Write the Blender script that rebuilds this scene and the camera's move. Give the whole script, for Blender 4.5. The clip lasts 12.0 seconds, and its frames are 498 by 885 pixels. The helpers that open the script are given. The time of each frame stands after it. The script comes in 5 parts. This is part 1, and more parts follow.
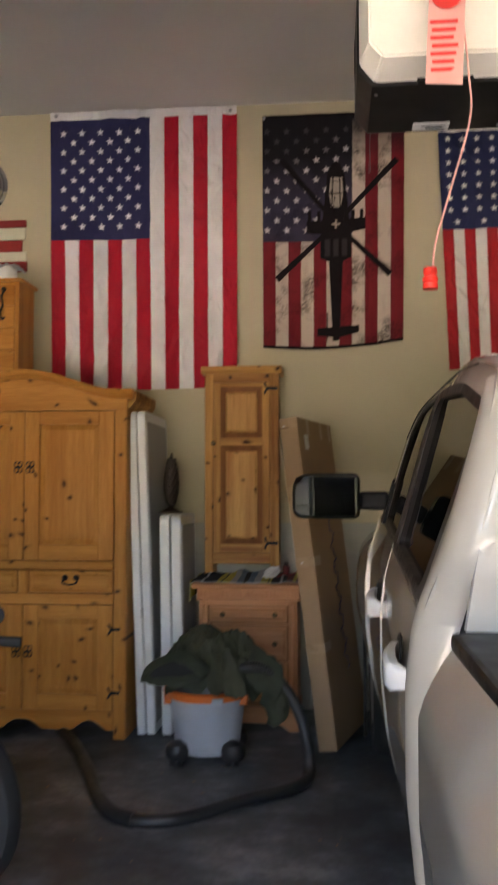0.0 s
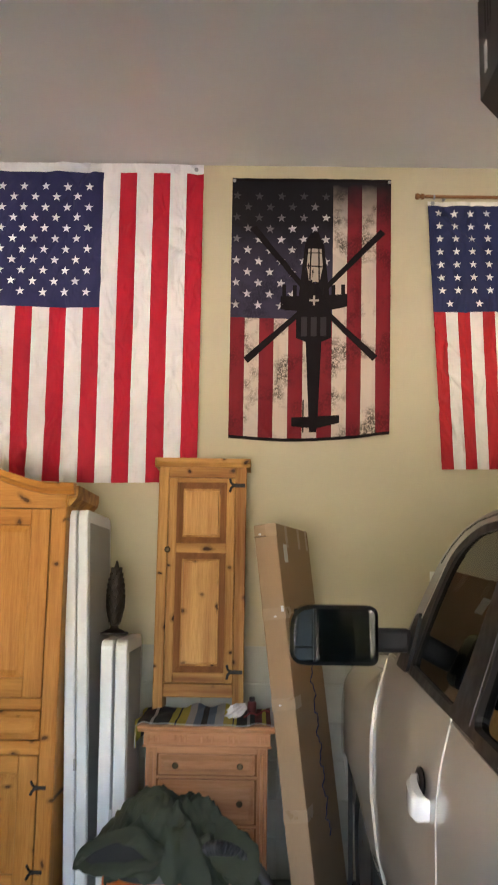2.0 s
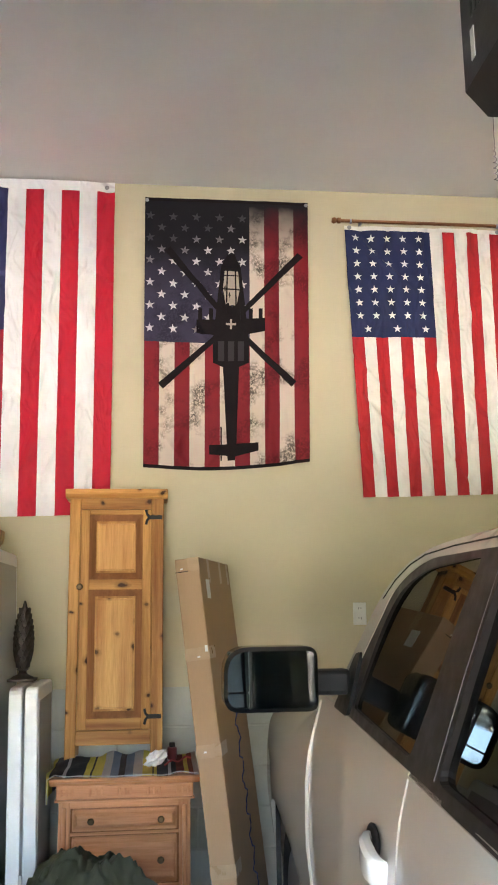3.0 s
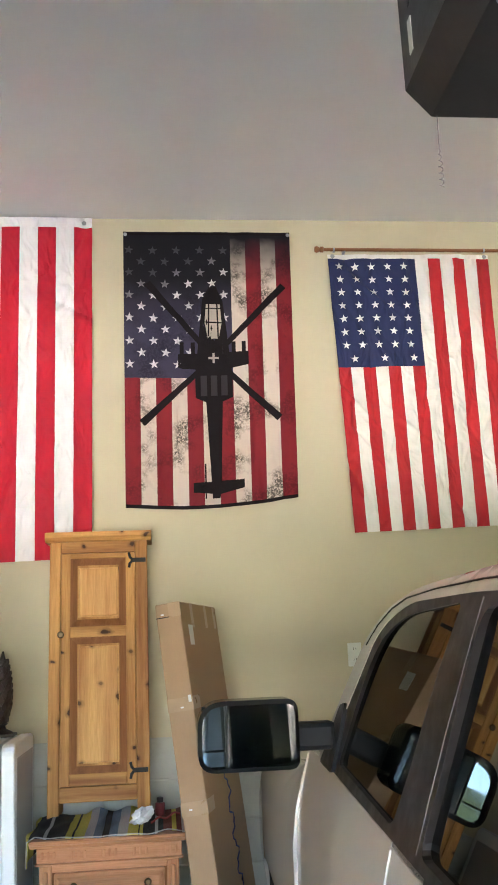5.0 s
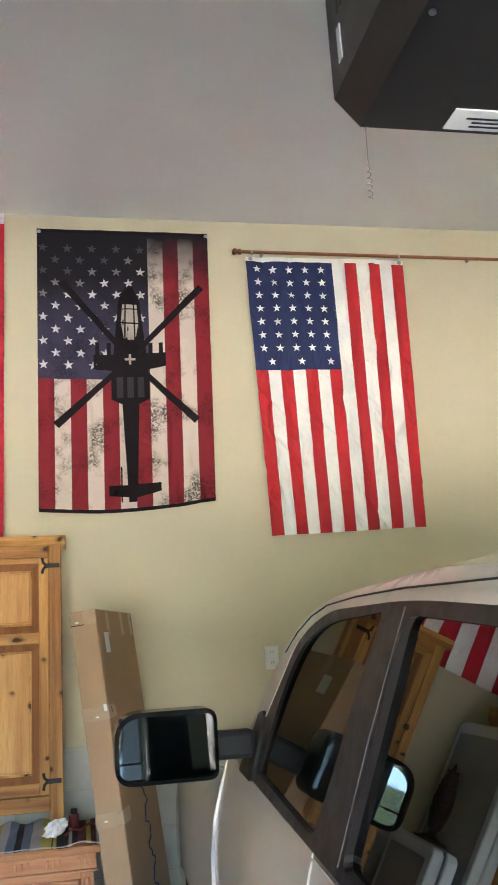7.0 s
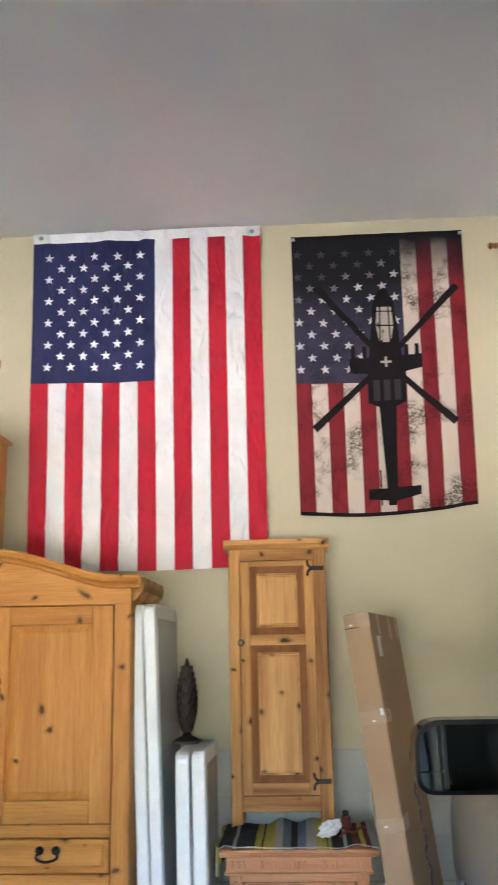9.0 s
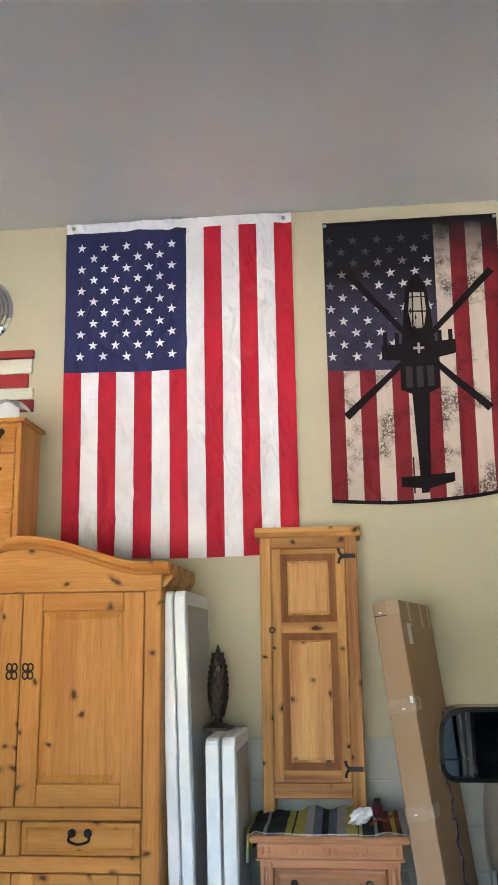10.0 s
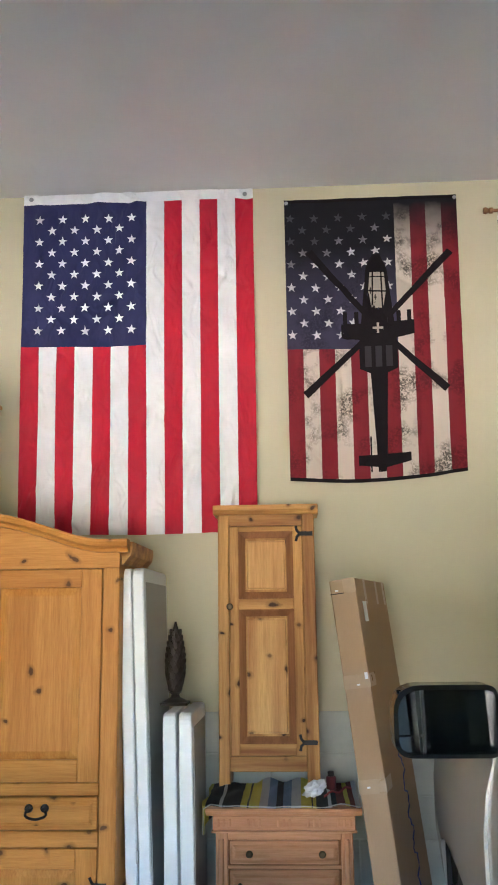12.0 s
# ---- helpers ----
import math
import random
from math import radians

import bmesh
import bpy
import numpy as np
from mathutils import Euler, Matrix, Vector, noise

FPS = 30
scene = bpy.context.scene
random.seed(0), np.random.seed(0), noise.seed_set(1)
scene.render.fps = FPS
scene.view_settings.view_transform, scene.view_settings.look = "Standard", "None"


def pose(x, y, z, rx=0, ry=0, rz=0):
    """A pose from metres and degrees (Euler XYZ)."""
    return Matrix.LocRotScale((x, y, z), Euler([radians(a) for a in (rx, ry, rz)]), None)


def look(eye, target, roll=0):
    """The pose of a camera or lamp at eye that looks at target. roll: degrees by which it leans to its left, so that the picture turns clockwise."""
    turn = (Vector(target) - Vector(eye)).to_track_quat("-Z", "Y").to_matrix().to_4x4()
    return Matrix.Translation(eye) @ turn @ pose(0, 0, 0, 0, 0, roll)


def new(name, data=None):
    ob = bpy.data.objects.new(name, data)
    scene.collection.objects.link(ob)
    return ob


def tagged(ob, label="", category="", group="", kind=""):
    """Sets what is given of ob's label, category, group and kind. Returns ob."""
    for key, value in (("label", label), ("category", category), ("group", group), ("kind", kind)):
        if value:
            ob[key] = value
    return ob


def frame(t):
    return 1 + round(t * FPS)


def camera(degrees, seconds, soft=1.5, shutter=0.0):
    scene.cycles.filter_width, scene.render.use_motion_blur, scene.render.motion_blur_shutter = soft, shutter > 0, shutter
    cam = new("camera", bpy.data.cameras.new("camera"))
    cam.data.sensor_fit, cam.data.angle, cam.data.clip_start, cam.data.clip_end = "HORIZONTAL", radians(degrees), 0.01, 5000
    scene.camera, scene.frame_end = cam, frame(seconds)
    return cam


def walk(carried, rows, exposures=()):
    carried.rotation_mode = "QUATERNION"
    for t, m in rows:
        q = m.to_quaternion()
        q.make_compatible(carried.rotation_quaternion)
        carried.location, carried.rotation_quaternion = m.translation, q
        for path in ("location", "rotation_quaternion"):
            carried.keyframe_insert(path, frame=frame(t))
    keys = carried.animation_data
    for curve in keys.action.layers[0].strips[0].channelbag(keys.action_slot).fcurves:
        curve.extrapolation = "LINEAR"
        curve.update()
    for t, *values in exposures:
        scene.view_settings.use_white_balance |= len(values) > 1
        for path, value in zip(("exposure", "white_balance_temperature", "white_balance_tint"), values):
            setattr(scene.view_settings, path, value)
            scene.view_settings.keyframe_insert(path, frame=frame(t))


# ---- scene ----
cam = camera(31.8, 12.0, soft=1.7, shutter=0.5)
PATH = [
    (0, (0.756, 0.288, 1.349), (0.564, 2.275, 1.465), -0.1),
    (0.5, (0.637, 0.469, 1.385), (0.57, 2.455, 1.612), 1.6),
    (0.7, (0.613, 0.6, 1.406), (0.527, 2.586, 1.624), 0.8),
    (1, (0.523, 0.719, 1.447), (0.512, 2.713, 1.606), 0.5),
    (1.5, (0.493, 0.919, 1.453), (0.489, 2.908, 1.663), -0.3),
    (2, (0.476, 1.084, 1.498), (0.457, 3.059, 1.813), 0.9),
    (2.5, (0.386, 1.197, 1.52), (0.57, 3.158, 1.868), -0.5),
    (4.5, (0.473, 1.382, 1.578), (0.699, 3.315, 2.039), -1.1),
    (5, (0.506, 1.403, 1.577), (0.703, 3.341, 2.028), -2.3),
    (5.5, (0.518, 1.419, 1.575), (0.709, 3.361, 2.01), -2.3),
    (6, (0.527, 1.423, 1.579), (0.779, 3.357, 2.022), -2.5),
    (6.5, (0.512, 1.43, 1.587), (0.919, 3.339, 2.027), -3.6),
    (8.5, (0.377, 1.434, 1.645), (0.449, 3.381, 2.099), -1.7),
    (9, (0.304, 1.464, 1.608), (0.197, 3.405, 2.077), -1.1),
    (9.5, (0.303, 1.452, 1.643), (0.117, 3.395, 2.08), -0.7),
    (10, (0.358, 1.479, 1.594), (0.154, 3.417, 2.044), -0.7),
    (10.5, (0.333, 1.489, 1.583), (0.157, 3.432, 2.021), -0.5),
    (11, (0.318, 1.47, 1.592), (0.168, 3.419, 2.014), -0.4),
    (11.5, (0.333, 1.481, 1.579), (0.205, 3.431, 2.003), -0.5),
    (12, (0.345, 1.464, 1.618), (0.239, 3.423, 2.005), -0.7),
]
EXPOSURES = [(0, 3.84, 7400, 21), (0.5, 3.96, 7450, 21), (1.0, 4.18, 7450, 20), (2.0, 4.75, 7200, 18), (2.7, 5.06, 6800, 14), (4.5, 5.24, 6300, 12), (6.5, 5.16, 6150, 11), (8.5, 5.15, 6050, 12), (9.0, 5.05, 6100, 12), (10.0, 4.96, 6100, 12), (12, 4.94, 6100, 12)]
walk(cam, [(t, look(eye, target, roll)) for t, eye, target, roll in PATH], EXPOSURES)

# ---- daylight: the sun stands behind the house, whose added unseen roof shades the near end of the driveway ----
world = bpy.data.worlds.new("daylight")
scene.world = world
world.use_nodes = True
wn = world.node_tree
sky = wn.nodes.new("ShaderNodeTexSky")
sky.sky_type, sky.sun_disc = "NISHITA", False
sky.sun_elevation, sky.sun_rotation = radians(78), radians(11)
wn.links.new(sky.outputs[0], wn.nodes["Background"].inputs[0])
wn.nodes["Background"].inputs[1].default_value = 0.15
sun_data = bpy.data.lights.new("sun", "SUN")
sun_data.energy, sun_data.angle, sun_data.color = 5.0, radians(0.5), (1.0, 0.93, 0.83)
sun = new("sun", sun_data)
sun.matrix_world = look((1.1, 5.55, 26.6), (0, 0, 0))


# ---- materials ----
def nodes_of(name):
    m = bpy.data.materials.new(name)
    m.use_nodes = True
    t = m.node_tree
    return m, t, t.nodes["Principled BSDF"]


def link(t, a, b):
    t.links.new(a, b)


def noise_node(t, vec, scale, detail=5, rough=0.55):
    n = t.nodes.new("ShaderNodeTexNoise")
    n.inputs["Scale"].default_value, n.inputs["Detail"].default_value = scale, detail
    n.inputs["Roughness"].default_value = rough
    link(t, vec, n.inputs["Vector"])
    return n


def ramp_node(t, fac, stops):
    r = t.nodes.new("ShaderNodeValToRGB")
    while len(r.color_ramp.elements) < len(stops):
        r.color_ramp.elements.new(0.5)
    for e, (p, c) in zip(r.color_ramp.elements, stops):
        e.position, e.color = p, (*c, 1) if len(c) == 3 else c
    link(t, fac, r.inputs[0])
    return r


def mixed(t, fac, a, b, how="MIX"):
    m = t.nodes.new("ShaderNodeMix")
    m.data_type, m.blend_type = "RGBA", how
    for sock, v in ((m.inputs[0], fac), (m.inputs[6], a), (m.inputs[7], b)):
        if isinstance(v, (int, float)):
            sock.default_value = v
        elif isinstance(v, tuple):
            sock.default_value = (*v, 1)
        else:
            link(t, v, sock)
    return m.outputs[2]


def coords(t, stretch=(1, 1, 1), spread=0.0):
    """Object coordinates, stretched, and shifted a little for each object."""
    tc = t.nodes.new("ShaderNodeTexCoord")
    mp = t.nodes.new("ShaderNodeMapping")
    mp.inputs["Scale"].default_value = stretch
    link(t, tc.outputs["Object"], mp.inputs["Vector"])
    if spread:
        oi = t.nodes.new("ShaderNodeObjectInfo")
        mu = t.nodes.new("ShaderNodeMath")
        mu.operation = "MULTIPLY"
        mu.inputs[1].default_value = spread
        link(t, oi.outputs["Random"], mu.inputs[0])
        cx = t.nodes.new("ShaderNodeCombineXYZ")
        for k in range(3):
            link(t, mu.outputs[0], cx.inputs[k])
        link(t, cx.outputs[0], mp.inputs["Location"])
    return mp.outputs[0]


def bump(t, bsdf, height, strength, dist=0.002):
    b = t.nodes.new("ShaderNodeBump")
    b.inputs["Strength"].default_value, b.inputs["Distance"].default_value = strength, dist
    link(t, height, b.inputs["Height"])
    link(t, b.outputs[0], bsdf.inputs["Normal"])


def plain(name, col, rough=0.5, metal=0.0, var=0.18, scale=6.0, fine=90.0, strength=0.15, stretch=(1, 1, 1), coat=0.0, spread=3.0):
    m, t, p = nodes_of(name)
    v = coords(t, stretch, spread)
    big, small = noise_node(t, v, scale), noise_node(t, v, fine, 3)
    dark, light = tuple(c * (1 - var) for c in col), tuple(min(1, c * (1 + var)) for c in col)
    a = ramp_node(t, big.outputs[0], [(0.3, dark), (0.7, light)]).outputs[0]
    g = ramp_node(t, small.outputs[0], [(0.25, (1 - var * 0.5,) * 3), (0.75, (1, 1, 1))]).outputs[0]
    link(t, mixed(t, 1.0, a, g, "MULTIPLY"), p.inputs["Base Color"])
    r = ramp_node(t, big.outputs[0], [(0.3, (max(0, rough - 0.08),) * 3), (0.7, (min(1, rough + 0.08),) * 3)]).outputs[0]
    link(t, r, p.inputs["Roughness"])
    p.inputs["Metallic"].default_value, p.inputs["Coat Weight"].default_value = metal, coat
    bump(t, p, small.outputs[0], strength)
    return m


def lacquer(name, col, rough, coat=1.0):
    """Smooth clear-coated car paint with a trace of flake and road film."""
    m, t, p = nodes_of(name)
    v = coords(t)
    film, flake = noise_node(t, v, 2.5, 3), noise_node(t, v, 900, 2)
    a = ramp_node(t, film.outputs[0], [(0.3, tuple(c * 0.94 for c in col)), (0.7, col)]).outputs[0]
    b = ramp_node(t, flake.outputs[0], [(0.3, (0.95, 0.95, 0.95)), (0.7, (1, 1, 1))]).outputs[0]
    link(t, mixed(t, 1.0, a, b, "MULTIPLY"), p.inputs["Base Color"])
    p.inputs["Roughness"].default_value = rough
    p.inputs["Coat Weight"].default_value, p.inputs["Coat Roughness"].default_value = coat, 0.04
    return m


def wood(name, light, dark, along="z", rough=0.42, knots=True):
    """Varnished pine: long grain, broad tone bands and scattered knots."""
    m, t, p = nodes_of(name)
    k = {"x": (0.06, 1, 1), "y": (1, 0.06, 1), "z": (1, 1, 0.06)}[along]
    v = coords(t, k, 7.0)
    v2 = coords(t, (1, 1, 1), 0.9)
    band, grain = noise_node(t, v, 14, 3), noise_node(t, v, 160, 4, 0.7)
    a = ramp_node(t, band.outputs[0], [(0.3, dark), (0.62, light)]).outputs[0]
    g = ramp_node(t, grain.outputs[0], [(0.3, (0.70, 0.60, 0.46)), (0.6, (1, 1, 1))]).outputs[0]
    col = mixed(t, 0.62, a, g, "MULTIPLY")
    if knots:
        sp, cb = t.nodes.new("ShaderNodeSeparateXYZ"), t.nodes.new("ShaderNodeCombineXYZ")
        link(t, v2, sp.inputs[0])
        link(t, sp.outputs[0], cb.inputs[0])
        link(t, sp.outputs[2], cb.inputs[1])
        w = noise_node(t, cb.outputs[0], 30, 2)
        drift = noise_node(t, cb.outputs[0], 3.1, 1)
        vo = t.nodes.new("ShaderNodeTexVoronoi")
        vo.voronoi_dimensions = "2D"
        vo.inputs["Scale"].default_value = 8.0
        link(t, mixed(t, 0.26, mixed(t, 0.02, cb.outputs[0], w.outputs[1], "ADD"), drift.outputs[1], "ADD"), vo.inputs["Vector"])
        kn = ramp_node(t, vo.outputs["Distance"], [(0.06, (1, 1, 1)), (0.10, (0.4, 0.4, 0.4)), (0.19, (0, 0, 0))]).outputs[0]
        pick = ramp_node(t, vo.outputs["Color"], [(0.50, (0, 0, 0)), (0.54, (1, 1, 1))]).outputs[0]
        col = mixed(t, mixed(t, 1.0, kn, pick, "MULTIPLY"), col, tuple(c * 0.22 for c in dark))
    link(t, col, p.inputs["Base Color"])
    p.inputs["Roughness"].default_value, p.inputs["Specular IOR Level"].default_value = rough + 0.06, 0.22
    bump(t, p, grain.outputs[0], 0.12, 0.001)
    return m


def cloth(name, col, rough=0.6, var=0.07):
    """Light flag cloth: a fine weave and soft slanting wrinkles."""
    m = plain(name, col, rough, 0, var, 5, 700, 0.12)
    t, p = m.node_tree, m.node_tree.nodes["Principled BSDF"]
    fold = noise_node(t, coords(t, (1.3, 1, 0.7), 2.0), 8, 2.2, 0.42)
    fold.inputs["Distortion"].default_value = 0.7
    b = t.nodes.new("ShaderNodeBump")
    b.inputs["Strength"].default_value, b.inputs["Distance"].default_value = 0.75, 0.08
    link(t, fold.outputs[0], b.inputs["Height"])
    if p.inputs["Normal"].links:
        link(t, p.inputs["Normal"].links[0].from_socket, b.inputs["Normal"])
    link(t, b.outputs[0], p.inputs["Normal"])
    m.node_tree.nodes["Principled BSDF"].inputs["Specular IOR Level"].default_value = 0.28
    return m


def grunge(name, col, fade, stain=0.2):
    """Printed cloth, worn with black spatter and a printed fade to black towards the hoist and the sides."""
    m, t, p = nodes_of(name)
    tc = t.nodes.new("ShaderNodeTexCoord")
    sep = t.nodes.new("ShaderNodeSeparateXYZ")
    link(t, tc.outputs["Object"], sep.inputs[0])
    spat = noise_node(t, tc.outputs["Object"], 90, 6, 0.7)
    area = noise_node(t, tc.outputs["Object"], 5, 3)
    s1 = ramp_node(t, spat.outputs[0], [(0.44, (0, 0, 0)), (0.52, (1, 1, 1))]).outputs[0]
    s2 = ramp_node(t, area.outputs[0], [(0.48, (0, 0, 0)), (0.60, (1, 1, 1))]).outputs[0]
    c = mixed(t, mixed(t, 1.0, s1, s2, "MULTIPLY"), tuple(col), tuple(stain * q for q in col))
    mr = t.nodes.new("ShaderNodeMapRange")
    mr.inputs[1].default_value, mr.inputs[2].default_value = fade
    link(t, sep.outputs[2], mr.inputs[0])
    wob = mixed(t, 0.35, mr.outputs[0], area.outputs[0], "ADD")
    f = ramp_node(t, wob, [(0.18, (0, 0, 0)), (0.72, (1, 1, 1))]).outputs[0]
    c = mixed(t, f, c, (0.011, 0.010, 0.013))
    link(t, c, p.inputs["Base Color"])
    p.inputs["Roughness"].default_value, p.inputs["Specular IOR Level"].default_value = 0.75, 0.2
    weave = noise_node(t, tc.outputs["Object"], 700, 2)
    bump(t, p, weave.outputs[0], 0.1)
    return m


def pane(name, tint, gloss=1.0):
    """Tinted car glass: dim straight view and a mirror-like sheen."""
    m, t, p = nodes_of(name)
    t.nodes.remove(p)
    out = t.nodes["Material Output"]
    tr, gl, mx, fr = (t.nodes.new("ShaderNode" + k) for k in ("BsdfTransparent", "BsdfGlossy", "MixShader", "Fresnel"))
    tr.inputs[0].default_value = (*tint, 1)
    gl.inputs["Roughness"].default_value = 0.01
    fr.inputs["IOR"].default_value = gloss
    link(t, fr.outputs[0], mx.inputs[0])
    link(t, tr.outputs[0], mx.inputs[1])
    link(t, gl.outputs[0], mx.inputs[2])
    link(t, mx.outputs[0], out.inputs[0])
    return m


M = {}
M["wall"] = plain("painted_drywall", (0.585, 0.525, 0.36), 0.75, 0, 0.05, 1.5, 160, 0.25)
M["stem"] = plain("painted_concrete", (0.52, 0.52, 0.46), 0.8, 0, 0.1, 5, 120, 0.4)
M["ceil"] = plain("ceiling_paint", (0.78, 0.77, 0.74), 0.85, 0, 0.04, 1.2, 140, 0.3)
fm, ft, fp = nodes_of("stained_concrete")
fv = coords(ft)
f1, f2, f3 = noise_node(ft, fv, 1.6, 8, 0.65), noise_node(ft, fv, 9, 6, 0.7), noise_node(ft, fv, 120, 4)
fc = ramp_node(ft, f1.outputs[0], [(0.38, (0.055, 0.063, 0.072)), (0.50, (0.125, 0.14, 0.155)), (0.64, (0.27, 0.285, 0.295))]).outputs[0]
fd_ = ramp_node(ft, f2.outputs[0], [(0.40, (0.42, 0.42, 0.44)), (0.58, (1, 1, 1))]).outputs[0]
link(ft, mixed(ft, 0.8, fc, fd_, "MULTIPLY"), fp.inputs["Base Color"])
link(ft, ramp_node(ft, f2.outputs[0], [(0.3, (0.38, 0.38, 0.38)), (0.7, (0.7, 0.7, 0.7))]).outputs[0], fp.inputs["Roughness"])
bump(ft, fp, f3.outputs[0], 0.25)
M["floor"] = fm
M["drive"] = plain("driveway_concrete", (0.58, 0.525, 0.45), 0.9, 0, 0.15, 1.0, 30, 0.3)
M["door_white"] = plain("white_door_enamel", (0.72, 0.71, 0.68), 0.5, 0, 0.05, 3, 120, 0.15)
M["lawn"] = plain("dry_lawn", (0.085, 0.095, 0.035), 0.95, 0, 0.3, 2, 40, 0.5)
M["asphalt"] = plain("street_asphalt", (0.10, 0.10, 0.10), 0.85, 0, 0.15, 2, 60, 0.3)
# for the unseen slab that blocks low sky light
M["sky_blocker"] = plain("sky_blocker_green", (0.07, 0.09, 0.04), 0.9, 0, 0.4, 1.5, 12, 0.5)
M["pine_v"] = wood("honey_pine_upright", (0.60, 0.275, 0.064), (0.44, 0.17, 0.030), "z")
M["pine_h"] = wood("honey_pine_level", (0.60, 0.275, 0.064), (0.44, 0.17, 0.030), "x")
M["old_v"] = wood("rustic_pine_upright", (0.62, 0.33, 0.10), (0.27, 0.105, 0.028), "z")
M["old_h"] = wood("rustic_pine_level", (0.62, 0.33, 0.10), (0.27, 0.105, 0.028), "x")
M["old_panel"] = wood("pale_pine_field", (0.74, 0.43, 0.15), (0.50, 0.23, 0.07), "z")
M["old_dark"] = wood("rustic_pine_moulding", (0.29, 0.12, 0.036), (0.17, 0.065, 0.018), "z", knots=False)
M["rose_v"] = wood("reddish_pine_upright", (0.66, 0.33, 0.17), (0.50, 0.22, 0.105), "z", knots=False)
M["rose_h"] = wood("reddish_pine_level", (0.66, 0.33, 0.17), (0.50, 0.22, 0.105), "x", knots=False)
M["iron"] = plain("black_iron", (0.025, 0.023, 0.022), 0.5, 0.7, 0.2, 20, 150, 0.3)
M["brass"] = plain("aged_brass", (0.12, 0.085, 0.045), 0.35, 1.0, 0.2, 20, 100, 0.1)
M["white_plastic"] = plain("white_blow_moulded_plastic", (0.85, 0.88, 0.88), 0.45, 0, 0.03, 6, 200, 0.08)
M["grey_plastic"] = plain("grey_table_shell", (0.42, 0.43, 0.42), 0.5, 0, 0.06, 6, 200, 0.3)
M["card"] = plain("brown_cardboard", (0.38, 0.25, 0.145), 0.8, 0, 0.08, 3, 220, 0.15, (1, 1, 0.3))
M["tape"] = plain("clear_packing_tape", (0.41, 0.275, 0.16), 0.33, 0, 0.08, 20, 90, 0.1)
M["paper"] = plain("white_paper_label", (0.72, 0.72, 0.70), 0.6, 0, 0.04, 20, 200, 0.05)
M["red"] = cloth("red_flag_nylon", (0.50, 0.012, 0.035))
M["white"] = cloth("white_flag_nylon", (0.84, 0.83, 0.84))
M["navy"] = cloth("navy_flag_nylon", (0.028, 0.030, 0.105))
M["red3"] = cloth("red_flag_cotton", (0.48, 0.02, 0.028))
M["white3"] = cloth("aged_white_flag_cotton", (0.81, 0.785, 0.735))
M["navy3"] = cloth("navy_flag_cotton", (0.022, 0.030, 0.095))
M["g_red"] = grunge("printed_dark_red", (0.20, 0.016, 0.024), (1.2, 1.72), 0.62)
M["g_white"] = grunge("printed_worn_white", (0.58, 0.49, 0.41), (1.2, 1.72))
M["g_navy"] = grunge("printed_dark_navy", (0.046, 0.040, 0.072), (0.95, 1.50), 0.6)
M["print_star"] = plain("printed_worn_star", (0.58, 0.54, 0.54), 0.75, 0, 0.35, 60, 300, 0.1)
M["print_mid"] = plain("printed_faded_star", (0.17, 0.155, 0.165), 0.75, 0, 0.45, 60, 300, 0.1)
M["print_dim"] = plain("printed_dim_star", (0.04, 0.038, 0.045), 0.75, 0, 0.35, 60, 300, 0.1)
M["print_black"] = plain("printed_black", (0.014, 0.011, 0.012), 0.85, 0, 0.15, 12, 500, 0.1)
M["print_black"].node_tree.nodes["Principled BSDF"].inputs["Specular IOR Level"].default_value = 0.12
M["print_grey"] = plain("printed_charcoal", (0.024, 0.020, 0.022), 0.85, 0, 0.15, 12, 500, 0.1)
M["paint"] = lacquer("pearl_white_car_paint", (0.60, 0.565, 0.505), 0.35)
M["handle"] = plain("bright_door_handle", (0.84, 0.84, 0.84), 0.35, 0.0, 0.03, 8, 90, 0.01, coat=1.0)
M["trim"] = plain("black_car_trim", (0.011, 0.011, 0.012), 0.5, 0, 0.15, 20, 300, 0.15)
M["trim"].node_tree.nodes["Principled BSDF"].inputs["Specular IOR Level"].default_value = 0.2
M["shell"] = plain("glossy_black_mirror_shell", (0.010, 0.011, 0.012), 0.18, 0, 0.1, 10, 200, 0.02)
M["gloss_black"] = plain("dark_brown_pillar_film", (0.019, 0.015, 0.013), 0.5, 0, 0.1, 20, 300, 0.03)
M["gloss_black"].node_tree.nodes["Principled BSDF"].inputs["Specular IOR Level"].default_value = 0.3
M["rubber"] = plain("black_rubber", (0.02, 0.02, 0.02), 0.75, 0, 0.2, 12, 160, 0.4)
M["chrome"] = plain("chrome", (0.75, 0.75, 0.77), 0.12, 1.0, 0.05, 8, 90, 0.02)
M["steel"] = plain("dull_steel", (0.4, 0.4, 0.42), 0.35, 1.0, 0.15, 12, 120, 0.1)
M["mirror"] = plain("mirror_glass", (0.36, 0.41, 0.41), 0.02, 1.0, 0.0, 8, 90, 0.0)
M["spotter"] = plain("convex_mirror_glass", (0.20, 0.23, 0.23), 0.04, 1.0, 0.0, 8, 90, 0.0)
M["glass_front"] = pane("side_window_glass", (0.20, 0.215, 0.20), 1.6)
M["glass_rear"] = pane("privacy_window_glass", (0.06, 0.06, 0.06), 2.1)
M["seat"] = plain("dark_seat_cloth", (0.03, 0.03, 0.032), 0.85, 0, 0.2, 10, 300, 0.4)
M["opener"] = plain("dark_opener_steel", (0.012, 0.011, 0.011), 0.5, 0.0, 0.3, 8, 80, 0.15)
M["wire"] = plain("grey_antenna_wire", (0.13, 0.12, 0.13), 0.6, 0, 0.1, 20, 200, 0.05)
